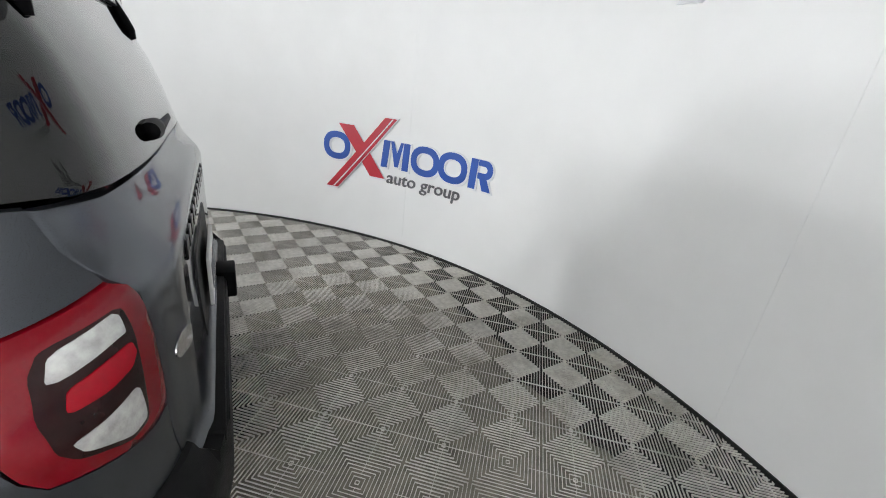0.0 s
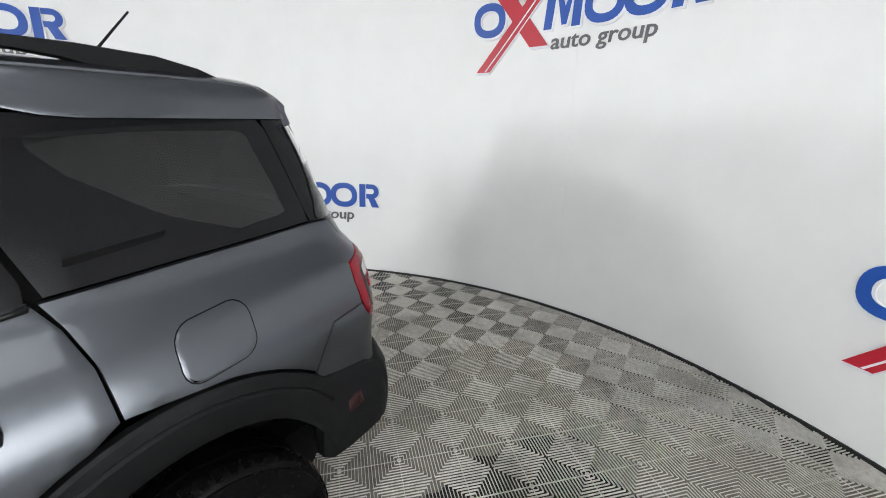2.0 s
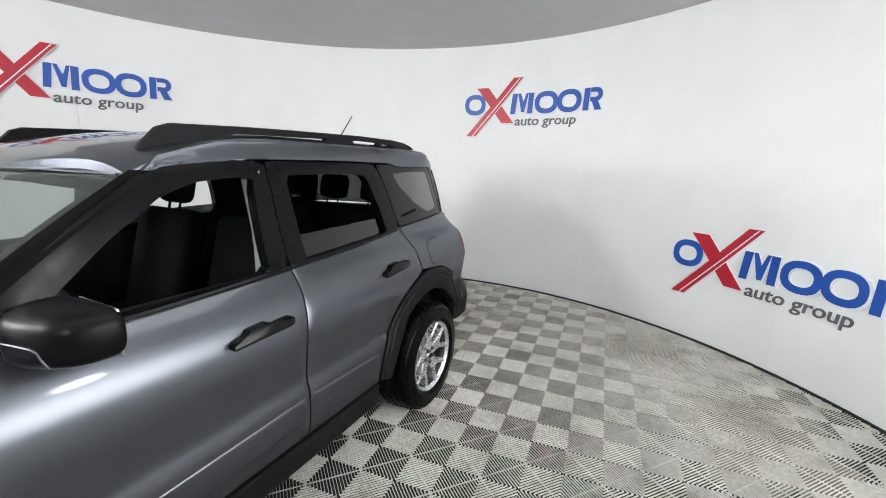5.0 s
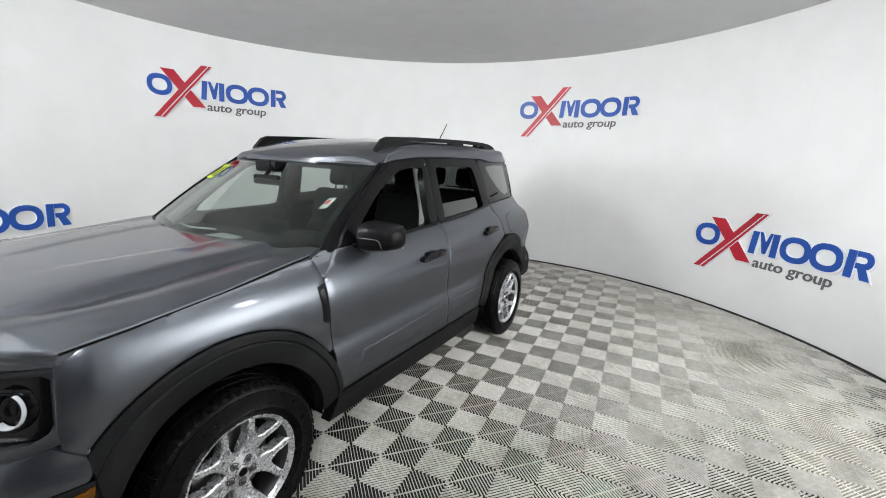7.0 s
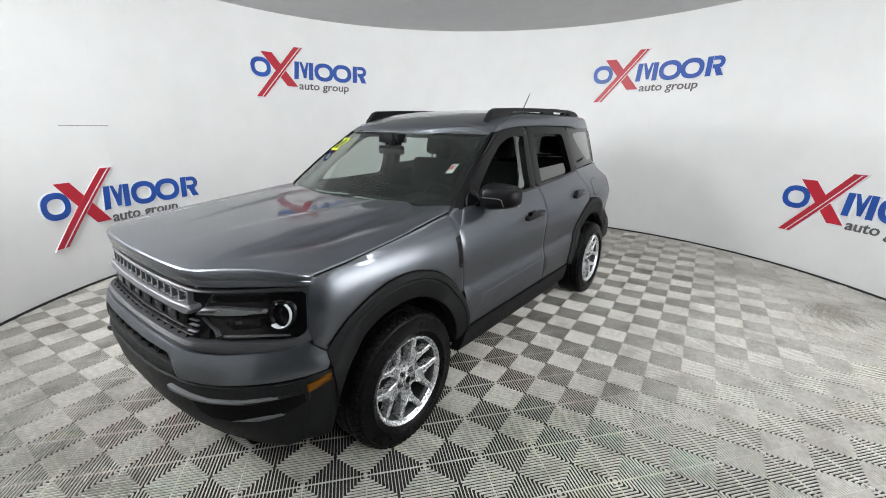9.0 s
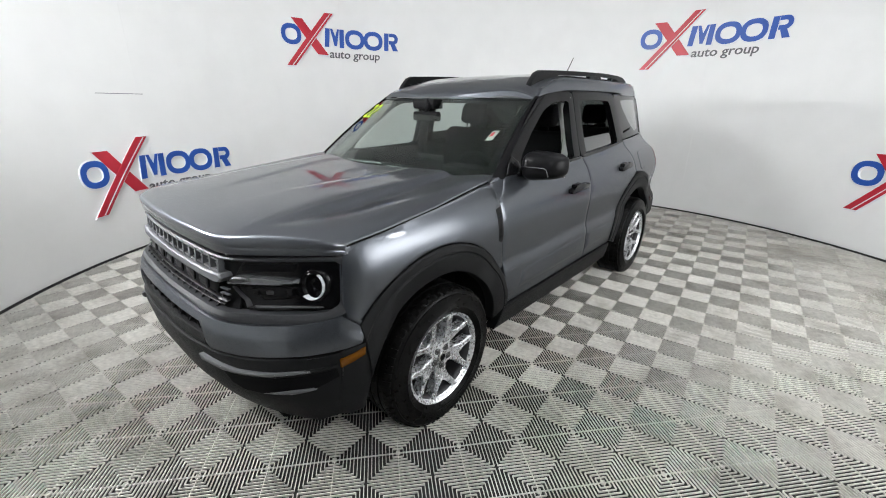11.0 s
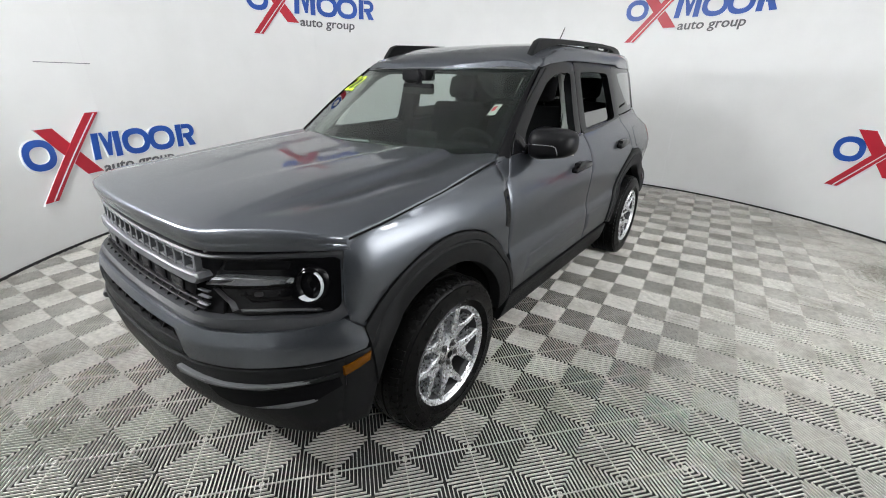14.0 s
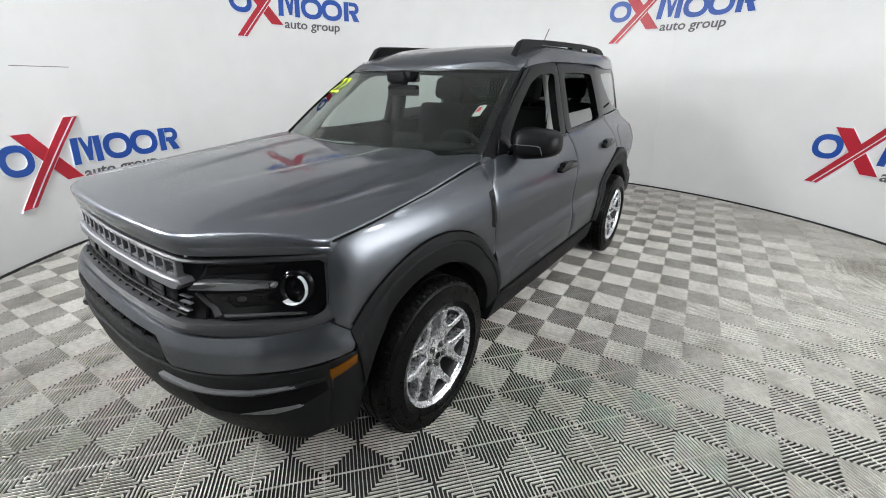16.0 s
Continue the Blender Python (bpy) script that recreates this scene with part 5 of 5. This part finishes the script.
    lens += flank_points([(-1.934, 0.937), (-1.917, 0.976), (-1.910, 1.05), (-1.916, 1.098), (-1.923, 1.104)])
    tail = part("tail_lamp", corner_panel(lens, s, 0.003, 0.03, (0.015, 0.02), 0.002), RED_LENS, car, "red tail lamp with clear and red bars")
    part("lamp_recess", corner_panel(tail_points(rounder([(0.802, 1.089), (0.729, 1.104), (0.728, 1.06), (0.740, 0.954), (0.746, 0.896), (0.782, 0.890), (0.838, 0.928), (0.848, 0.954), (0.842, 1.007), (0.822, 1.060)], 0.14)), s, 0.0045, 0.008, (0.015, 0.015), 0.0008), RED_DEEP, tail, "dark inner lens")
    part("reversing_lamp", corner_panel(tail_points(rounder([(0.803, 1.081), (0.744, 1.099), (0.737, 1.092), (0.740, 1.063), (0.756, 1.061), (0.823, 1.043)], 0.14)), s, 0.0065, 0.012, (0.015, 0.015), 0.0008), CLEAR_LENS, tail, "ribbed clear lens")
    part("brake_bar", corner_panel(tail_points(rounder([(0.816, 1.031), (0.78, 1.040), (0.740, 1.046), (0.738, 1.026), (0.752, 1.008), (0.79, 0.999), (0.828, 1.000)], 0.14)), s, 0.0075, 0.014, (0.015, 0.015), 0.0008), RED_BRIGHT, tail, "bright red lens")
    part("indicator", corner_panel(tail_points(rounder([(0.838, 0.958), (0.80, 0.962), (0.752, 0.974), (0.750, 0.905), (0.781, 0.899), (0.832, 0.934)], 0.14)), s, 0.0065, 0.012, (0.015, 0.015), 0.0008), CLEAR_LENS, tail, "ribbed clear lens")
    corner = tail_points([(0.678, 0.70), (0.690, 0.79), (0.692, 0.872), (0.702, 0.872), (0.72, 0.865), (0.76, 0.867), (0.80, 0.877)]) + edge(0.904)
    corner += flank_points([(-1.932, 0.933), (-1.914, 0.968), (-1.7785, 0.951), (-1.7285, 0.873), (-1.700, 0.810), (-1.71, 0.79), (-1.80, 0.72)]) + edge(0.71)
    part("bumper_corner", corner_panel(corner, s, 0.0, 0.03, (0.02, 0.02), 0.0006), PAINT, car)
    part("bumper_gap", side_panel([(-1.69, 0.80), (-1.70, 0.82), (-1.774, 0.962), (-1.92, 0.978), (-1.925, 0.96), (-1.785, 0.945), (-1.73, 0.86)], s, -0.006, 0.02, (0.03, 0.03), 0), DARK, car)
rear_bumper = part("rear_bumper", face_panel(mirrored([(0, 0.36), (0.60, 0.40), (corner_y(rear_x, 0.46) + 0.005, 0.455), (corner_y(rear_x, 0.56) + 0.005, 0.56), (corner_y(rear_x, 0.68) + 0.005, 0.68), (0.80, 0.735), (0.66, 0.745), (0.64, 0.685), (0, 0.69)]), rear_x, -1, 0.05, 0.012, (0.05, 0.05), 0.010), PLASTIC, car, "black plastic rear bumper with a step")
bm = boxed(-2.15, -2.06, -0.60, 0.60, 0.655, 0.696, bevel=0.008)
part("bumper_step", bm, PLASTIC, rear_bumper)
part("hitch_box", boxed(-2.19, -2.12, -0.32, -0.20, 0.60, 0.71, bevel=0.008), DARK_TRIM, rear_bumper)
for s in (1, -1):
    part("bumper_flank", side_panel([(-1.70, 0.785), (-1.685, 0.60), (-1.68, 0.50), (-1.72, 0.465), (-1.80, 0.455), (corner_x(rear_x, 0.46) - 0.01, 0.46), (corner_x(rear_x, 0.56) - 0.01, 0.56), (corner_x(rear_x, 0.69) - 0.01, 0.69), (-1.92, 0.735), (-1.80, 0.755)], s, 0.006, 0.04, (0.05, 0.05), 0.006), PLASTIC, rear_bumper)
    part("reflector", side_panel([(-1.80, 0.60), (-1.805, 0.645), (-1.865, 0.655), (-1.87, 0.61)], s, 0.009, 0.01, (0.05, 0.05), 0.002), RED_DEEP, rear_bumper, "small red reflector")


# ---- wheels ----
def wheel(x, s, start):
    """Silver alloy wheel with five forked spokes."""
    hub = thing("wheel", "", "")
    for key in list(hub.keys()):
        del hub[key]
    hub.parent = car
    hub["label"] = "black tyre on a silver five-spoke alloy wheel"
    r = AXLE
    tyre = part("tyre", lathe([(0.222, -0.095), (0.236, -0.108), (0.27, -0.116), (0.31, -0.112), (0.338, -0.10), (0.350, -0.085), (0.3545, -0.06), (0.3545, -0.032), (0.346, -0.030), (0.346, -0.024), (0.355, -0.022), (0.355, 0.022),
                                (0.346, 0.024), (0.346, 0.030), (0.3545, 0.032), (0.3545, 0.06), (0.350, 0.085), (0.338, 0.10), (0.328, 0.104), (0.327, 0.109), (0.31, 0.112), (0.27, 0.117), (0.262, 0.120), (0.256, 0.117), (0.236, 0.110), (0.226, 0.10), (0.222, 0.09)], 72), RUBBER, hub)
    blocks = bmesh.new()
    for k in range(60):
        a = 2 * math.pi * k / 60
        for y0, y1, tilt in ((0.064, 0.098, 0.012), (-0.098, -0.064, -0.012)):
            vs = []
            for yy, aa, rr in ((y0, -0.030, 0.3572), (y0, 0.030, 0.3572), (y1, 0.030 + tilt, 0.3465), (y1, -0.030 + tilt, 0.3465)):
                vs.append((yy, a + aa, rr))
            top = [blocks.verts.new((rr * math.cos(aa), yy, rr * math.sin(aa))) for yy, aa, rr in vs]
            low = [blocks.verts.new(((rr - 0.008) * math.cos(aa), yy, (rr - 0.008) * math.sin(aa))) for yy, aa, rr in vs]
            blocks.faces.new(top)
            for i in range(4):
                blocks.faces.new((top[i], top[(i + 1) % 4], low[(i + 1) % 4], low[i]))
    part("tread", blocks, RUBBER, hub)["kind"] = "stuff"
    part("rim", lathe([(0.211, 0.088), (0.214, 0.094), (0.222, 0.104), (0.230, 0.108), (0.233, 0.102), (0.228, 0.09), (0.211, 0.088)], 64), ALLOY, hub)
    part("rim_barrel", lathe([(0.226, -0.10), (0.214, -0.09), (0.20, -0.02), (0.198, 0.06), (0.205, 0.082), (0.212, 0.0875), (0.227, 0.0875), (0.228, -0.09)], 64), ALLOY_SHADED, hub)
    part("brake_disc", lathe([(0.0, 0.01), (0.155, 0.01), (0.155, -0.01), (0.0, -0.01)], 40), STEEL, hub)
    part("back_plate", lathe([(0.0, -0.03), (0.205, -0.03), (0.205, -0.04), (0.0, -0.04)], 32), DARK, hub)
    bm = bmesh.new()
    arm = [(0.045, -0.034), (0.078, -0.036), (0.105, -0.040), (0.135, -0.050), (0.172, -0.078), (0.2055, -0.089), (0.2125, -0.068), (0.188, -0.052), (0.150, -0.024), (0.136, 0.0),
           (0.150, 0.024), (0.188, 0.052), (0.2125, 0.068), (0.2055, 0.089), (0.172, 0.078), (0.135, 0.050), (0.105, 0.040), (0.078, 0.036), (0.045, 0.034)]
    for k in range(5):
        a = radians(start + 72 * k)
        c, sn = math.cos(a), math.sin(a)
        dish = lambda r: lerp([(0.045, 0.074), (0.10, 0.077), (0.15, 0.090), (0.2205, 0.101)], r)
        n = len(arm)
        crest = bm.verts.new((0.112 * c, dish(0.112) - 0.002, 0.112 * sn))
        rows = []
        for back, grow_by in ((-0.05, 0.0), (-0.006, 0.0), (0.0, 1.0)):
            row = []
            for i, (r, t) in enumerate(arm):
                (r0, t0), (r1, t1) = arm[i - 1], arm[(i + 1) % n]
                nr, nt = -(t1 - t0), r1 - r0
                ln = math.hypot(nr, nt)
                r, t = r + grow_by * 0.005 * nr / ln, t + grow_by * 0.005 * nt / ln
                row.append(bm.verts.new((r * c - t * sn, dish(r) + back, r * sn + t * c)))
            rows.append(row)
        for low, high in zip(rows, rows[1:]):
            for i in range(n):
                bm.faces.new((low[i], low[(i + 1) % n], high[(i + 1) % n], high[i]))
        top = rows[-1]
        for i in range(n):
            bm.faces.new((top[i], top[(i + 1) % n], crest))
    part("spokes", bm, ALLOY, hub, "forked silver spokes")
    part("hub_face", lathe([(0.0, 0.079), (0.055, 0.079), (0.070, 0.074), (0.075, 0.05), (0.0, 0.05)], 32), ALLOY, hub)
    part("hub_cap", lathe([(0.0, 0.088), (0.020, 0.088), (0.027, 0.085), (0.030, 0.078), (0.0, 0.078)], 24), CHROME, hub)
    part("hub_emblem", lathe([(0.0, 0.0895), (0.016, 0.0892), (0.018, 0.0875), (0.0, 0.0875)], 20), DARK_TRIM, hub, "plain dark disc in the hub")
    for k in range(5):
        a = 2 * math.pi * (k + 0.75) / 5
        nut = lathe([(0.0, 0.092), (0.008, 0.091), (0.0105, 0.085), (0.0105, 0.072), (0.0, 0.072)], 6)
        hole = lathe([(0.0125, 0.0798), (0.0165, 0.0798), (0.0165, 0.072), (0.0125, 0.072)], 16)
        for b in (nut, hole):
            for v in b.verts:
                v.co.x += 0.048 * math.cos(a)
                v.co.z += 0.048 * math.sin(a)
        part("wheel_nut", nut, STEEL, hub)
        part("nut_seat", hole, ALLOY_SHADED, hub)
    hub.matrix_basis = pose(x, s * 0.837, AXLE, 0, 0, 0 if s > 0 else 180)
    return hub


for x in (FX, RX):
    for s in (1, -1):
        wheel(x, s, 52 if x > 0 else 16)

# ---- cabin ----
bm = sheet([(0.40, -0.70), (0.40, 0.70), (0.62, 0.72), (0.86, 0.55), (0.95, 0.2), (0.95, -0.2), (0.86, -0.55), (0.62, -0.72)], (0, 1), (0.06, 0.06))
for v in bm.verts:
    v.co.z = lerp([(0.4, 1.04), (0.46, 1.075), (0.7, 1.09), (0.95, 1.105)], v.co.x) + 0.02 * math.exp(-((v.co.y - 0.36) / 0.16) ** 2) * (v.co.x < 0.65)
close_shell(bm, lambda c: Vector((c.x, c.y, 0.62)))
dash = part("dashboard", bm, DASH, car, "dark grey dashboard")
part("screen", boxed(0.42, 0.44, -0.13, 0.13, 1.05, 1.17, bevel=0.006), GLOSS_BLACK, dash)
part("instrument_hood", boxed(0.42, 0.58, 0.22, 0.52, 1.08, 1.135, bevel=0.02), DASH, dash)
part("air_vent", tube([(0.72, -0.58, 1.106), (0.76, -0.4, 1.11), (0.70, -0.22, 1.108)], 0.006, 6), SILVER, dash)
part("dash_plate", boxed(0.74, 0.86, -0.08, 0.12, 1.10, 1.112, bevel=0.004), SILVER, dash)
bm = bmesh.new()
loops = []
for k in range(33):
    a = 2 * math.pi * k / 32
    loops.append([((0.178 + 0.016 * math.cos(b)) * math.cos(a), (0.178 + 0.016 * math.cos(b)) * math.sin(a), 0.016 * math.sin(b)) for b in (2 * math.pi * i / 8 for i in range(8))])
ring_faces(bm, loops)
bmesh.ops.remove_doubles(bm, verts=bm.verts, dist=1e-4)
wheel_turn = pose(0.31, 0.36, 1.035, 0, -66, 0)
bmesh.ops.transform(bm, matrix=wheel_turn, verts=bm.verts)
steering = part("steering_wheel", bm, DASH, car, "black steering wheel")
for x0, x1, y0, y1 in ((-0.06, 0.06, -0.055, 0.055), (-0.03, 0.02, -0.17, 0.17), (-0.17, 0.0, -0.02, 0.02)):
    part("spoke", boxed(x0, x1, y0, y1, -0.012, 0.014, bevel=0.006, m=wheel_turn), DASH, steering)
part("silver_inlay", boxed(-0.045, -0.035, -0.15, 0.15, 0.014, 0.018, m=wheel_turn), SILVER, steering)


def seat(x, y, bench=False):
    w = 0.25 if not bench else 0.60
    s = part("seat", boxed(x - 0.22, x + 0.30, y - w, y + w, 0.60, 0.76, bevel=0.05, segments=3), FABRIC, car, "black cloth seat")
    tilt = pose(x - 0.22, y, 0.70, 0, -14, 0)
    part("seat_back", boxed(-0.07, 0.07, -w, w, 0.0, 0.62, bevel=0.055, segments=3, m=tilt), FABRIC, s)
    for o in ([0] if not bench else [-0.38, 0.0, 0.38]):
        part("headrest", boxed(-0.05, 0.05, o - 0.12, o + 0.12, 0.655, 0.83, bevel=0.045, segments=3, m=tilt), FABRIC, s)
        for p in (-0.05, 0.05):
            part("post", tube([tilt @ Vector((0, o + p, 0.58)), tilt @ Vector((0, o + p, 0.70))], 0.007, 6), DARK_TRIM, s)


seat(-0.12, 0.36)
seat(-0.12, -0.36)
seat(-1.05, 0.0, True)
part("console", boxed(-0.35, 0.42, -0.10, 0.10, 0.5, 0.86, bevel=0.03), DASH, car)
for s in (1, -1):
    part("door_lining", boxed(-1.15, 0.78, s * 0.755 - 0.02, s * 0.755 + 0.02, 0.45, 1.145, bevel=0.012), DASH, car)
    # dark panels added to hide slits of light behind the rear seat
    part("cargo_lining", boxed(-1.72, -1.12, s * 0.70 - 0.015, s * 0.70 + 0.015, 0.6, 1.19, bevel=0.01), DARK, car)
    # right lining is coloured dark to read as shaded against the window
    part("b_pillar_lining", tube([(-0.222, s * 0.735, 1.10), (-0.225, s * 0.705, 1.32), (-0.235, s * 0.655, 1.54)], [0.05, 0.042, 0.05], 8), LIGHT_TRIM if s > 0 else DARK, car, "light grey pillar lining" if s > 0 else "")
    part("seat_belt", tube([(-0.2, s * 0.70, 1.40), (-0.2, s * 0.685, 1.1), (-0.22, s * 0.66, 0.7)], 0.012, 4), DARK, car)
    part("sun_visor", boxed(0.08, 0.26, s * 0.33 - 0.2, s * 0.33 + 0.2, 1.535, 1.55, bevel=0.006), LIGHT_TRIM, car)
# dark sheet added at the tail to block light from behind
part("tailgate_lining", boxed(-1.95, -1.92, -0.60, 0.60, 0.6, 1.21, bevel=0.01), DARK, car)
mirror_in = part("inside_mirror", boxed(0.50, 0.53, -0.07, 0.17, 1.395, 1.455, bevel=0.014, segments=3), DARK_TRIM, car, "black inside mirror")
part("stalk", tube([(0.52, 0.05, 1.45), (0.47, 0.03, 1.49), (0.45, 0.0, 1.53)], 0.012, 8), DARK_TRIM, mirror_in)
part("sensor_box", boxed(0.36, 0.46, -0.14, 0.06, 1.47, 1.535, bevel=0.012), DARK_TRIM, car)


# windscreen papers
def on_screen(y, z, o=0.004):
    return Vector((screen_x(y, z) + o, y, z))


def screen_patch(y0, y1, z0, z1, skew, o):
    bm = bmesh.new()
    cs = [(y0 + skew, z0), (y1 + skew, z0 + 0.004), (y1 - skew, z1 + 0.004), (y0 - skew, z1)]
    out = [bm.verts.new(on_screen(y, z, o)) for y, z in cs]
    low = [bm.verts.new(on_screen(y, z, o - 0.001)) for y, z in cs]
    bm.faces.new(out)
    bm.faces.new(list(reversed(low)))
    for k in range(4):
        bm.faces.new((out[k], out[(k + 1) % 4], low[(k + 1) % 4], low[k]))
    return bm


sticker = part("price_sticker", screen_patch(0.616, 0.654, 1.308, 1.358, 0.0, -0.007), PAPER, windscreen, "small white paper sticker with a red bar")
part("sticker_bar", screen_patch(0.622, 0.638, 1.328, 1.350, 0.0, -0.0055), RED_INK, windscreen)
curve = bpy.data.curves.new("year_number", "FONT")
curve.body, curve.size, curve.extrude, curve.offset, curve.shear = "22", 0.22, 0.001, 0.0005, 0.15
ob = new("year_number", curve)
bpy.context.view_layer.update()
me = bpy.data.meshes.new_from_object(ob.evaluated_get(bpy.context.evaluated_depsgraph_get()))
bpy.data.objects.remove(ob)
bm = bmesh.new()
bm.from_mesh(me)
bpy.data.meshes.remove(me)
for v in bm.verts:
    y, z = -0.725 + v.co.x * 0.7, 1.40 + v.co.y * 0.62
    v.co = on_screen(y, z, 0.003 + v.co.z)
part("year_number", bm, YELLOW, windscreen, "yellow-green number 22 on the glass")


# ---- floor tiles: each of four squares with slanting ribs ----
CELL, RIBS = 0.20081, 18
TURN = 95.749
TILE_AXIS = Matrix.Rotation(radians(TURN), 4, "Z")
TILE_ORIGIN = Vector((0.026, 0.7695, 0))


def tile_strokes():
    """Rib centre lines of one tile, as pairs of points, and the thin cross lines."""
    ribs, thin = [], []
    diag = CELL * math.sqrt(2)
    pitch = diag / RIBS
    for i in range(2):
        for j in range(2):
            d = 1 if (i + j) % 2 == 0 else -1
            # ribs run across the diagonal that joins the centres of the rings
            for k in range(RIBS):
                p = (k + 0.5) * pitch
                half = min(p, diag - p)
                c = p / math.sqrt(2)
                h = half / math.sqrt(2)
                a, b = (c + h, c - h), (c - h, c + h)
                if d < 0:
                    a, b = (CELL - a[0], a[1]), (CELL - b[0], b[1])
                ribs.append(((a[0] + i * CELL, a[1] + j * CELL), (b[0] + i * CELL, b[1] + j * CELL)))
            a, b = ((0.0, 0.0), (CELL, CELL)) if d > 0 else ((CELL, 0.0), (0.0, CELL))
            thin.append(((a[0] + i * CELL, a[1] + j * CELL), (b[0] + i * CELL, b[1] + j * CELL)))
    return ribs, thin


RIB_LINES, THIN_LINES = tile_strokes()


def strokes_mesh(lines):
    """Raised ribs with sloping flanks along centre lines (start, end, half width on top, half width below, top)."""
    verts, faces = [], []
    for a, b, top, low, z in lines:
        dx, dy = b[0] - a[0], b[1] - a[1]
        n = math.hypot(dx, dy)
        if n < 0.004:
            continue
        sx, sy = -dy / n, dx / n
        base = len(verts)
        for p in (a, b):
            for w, h in ((-low, -0.02), (-low, z - 0.0085), (-top, z - 0.0058), (-top * 0.85, z), (top * 0.85, z), (top, z - 0.0058), (low, z - 0.0085), (low, -0.02)):
                verts.append((p[0] + sx * w, p[1] + sy * w, h))
        for k in range(7):
            faces.append((base + k, base + k + 1, base + 9 + k, base + 8 + k))
        faces.append(tuple(base + k for k in range(7, -1, -1)))
        faces.append(tuple(base + 8 + k for k in range(8)))
    me = bpy.data.meshes.new("tile")
    me.from_pydata(verts, [], faces)
    me.materials.append(TILE)
    return me


RIB_TOP, RIB_LOW = 0.00155, 0.0007
tile_mesh = strokes_mesh([(a, b, RIB_TOP, RIB_LOW, 0.0) for a, b in RIB_LINES] + [(a, b, 0.0013, 0.0008, -0.003) for a, b in THIN_LINES])
made, edge_lines = 0, []
side = 2 * CELL


def clip(a, b, r):
    """The stretch of a line inside the round floor."""
    ax, ay, bx, by = a[0] - CX, a[1] - CY, b[0] - CX, b[1] - CY
    dx, dy = bx - ax, by - ay
    qa, qb, qc = dx * dx + dy * dy, 2 * (ax * dx + ay * dy), ax * ax + ay * ay - r * r
    disc_ = qb * qb - 4 * qa * qc
    if disc_ <= 0:
        return None
    t0, t1 = max(0.0, (-qb - math.sqrt(disc_)) / (2 * qa)), min(1.0, (-qb + math.sqrt(disc_)) / (2 * qa))
    if t1 - t0 < 0.02:
        return None
    return (a[0] + (b[0] - a[0]) * t0, a[1] + (b[1] - a[1]) * t0), (a[0] + (b[0] - a[0]) * t1, a[1] + (b[1] - a[1]) * t1)


for i in range(-14, 15):
    for j in range(-14, 15):
        m = Matrix.Translation(TILE_ORIGIN) @ TILE_AXIS @ Matrix.Translation((i * side, j * side, 0))
        far = [((m @ Vector((u, w, 0))) - Vector((CX, CY, 0))).length for u in (0, side) for w in (0, side)]
        if min(far) > R:
            continue
        if max(far) < R - 0.012 and made < 300:
            tile = new("tile", tile_mesh)
            tile.parent = floor
            tile.matrix_basis = m
            made += 1
        else:
            for lines, top, low, z in ((RIB_LINES, RIB_TOP, RIB_LOW, 0.0), (THIN_LINES, 0.0013, 0.0008, -0.003)):
                for a, b in lines:
                    pa, pb = m @ Vector((*a, 0)), m @ Vector((*b, 0))
                    cut = clip(pa, pb, R - 0.004)
                    if cut:
                        edge_lines.append((*cut, top, low, z))
edge = new("cut_tiles", strokes_mesh(edge_lines))
edge.parent = floor
edge["kind"] = "stuff"

# dust lies between the ribs behind and beside the car, deepest in the middle of each patch
for cx, cy, wide, deep, high, seed in ((-2.9, -0.75, 0.75, 1.0, -0.0004, 3.0), (-2.55, 0.50, 0.85, 0.8, -0.002, 11.0), (-3.2, 0.75, 0.55, 0.85, -0.002, 23.0), (-3.05, 2.1, 0.5, 0.75, -0.001, 31.0), (-2.2, 2.85, 0.75, 0.5, -0.001, 37.0), (-1.1, 3.2, 0.7, 0.4, -0.002, 43.0)):
    bm = bmesh.new()
    rows = []
    for i in range(15):
        row = []
        for k in range(72):
            u = math.tau * k / 72
            c, n = Vector((math.cos(u), math.sin(u), 0)), i / 14
            r = n * (1.0 + 0.35 * noise.noise(Vector((1.6 * c.x, 1.6 * c.y, seed))) + 0.12 * noise.noise(Vector((7 * c.x, 7 * c.y, seed))))
            x, y = cx + wide * r * c.x, cy + deep * r * c.y
            away = math.hypot(x - CX, y - CY)
            if away > R - 0.03:
                x, y = CX + (x - CX) * (R - 0.03) / away, CY + (y - CY) * (R - 0.03) / away
            row.append(bm.verts.new((x, y, min(high - 0.009 * n ** 1.5 + 0.003 * noise.noise(Vector((3 * x, 3 * y, seed))) + 0.0012 * noise.noise(Vector((14 * x, 14 * y, seed))), -0.0003))))
        rows.append(row)
    for low, top in zip(rows, rows[1:]):
        for k in range(72):
            bm.faces.new((low[k], low[(k + 1) % 72], top[(k + 1) % 72], top[k]))
    bmesh.ops.remove_doubles(bm, verts=bm.verts, dist=1e-5)
    close_shell(bm, lambda p: Vector((p.x, p.y, -0.0205)))
    part("dust", bm, DUST, floor, "brown grey dust between the tile ribs")
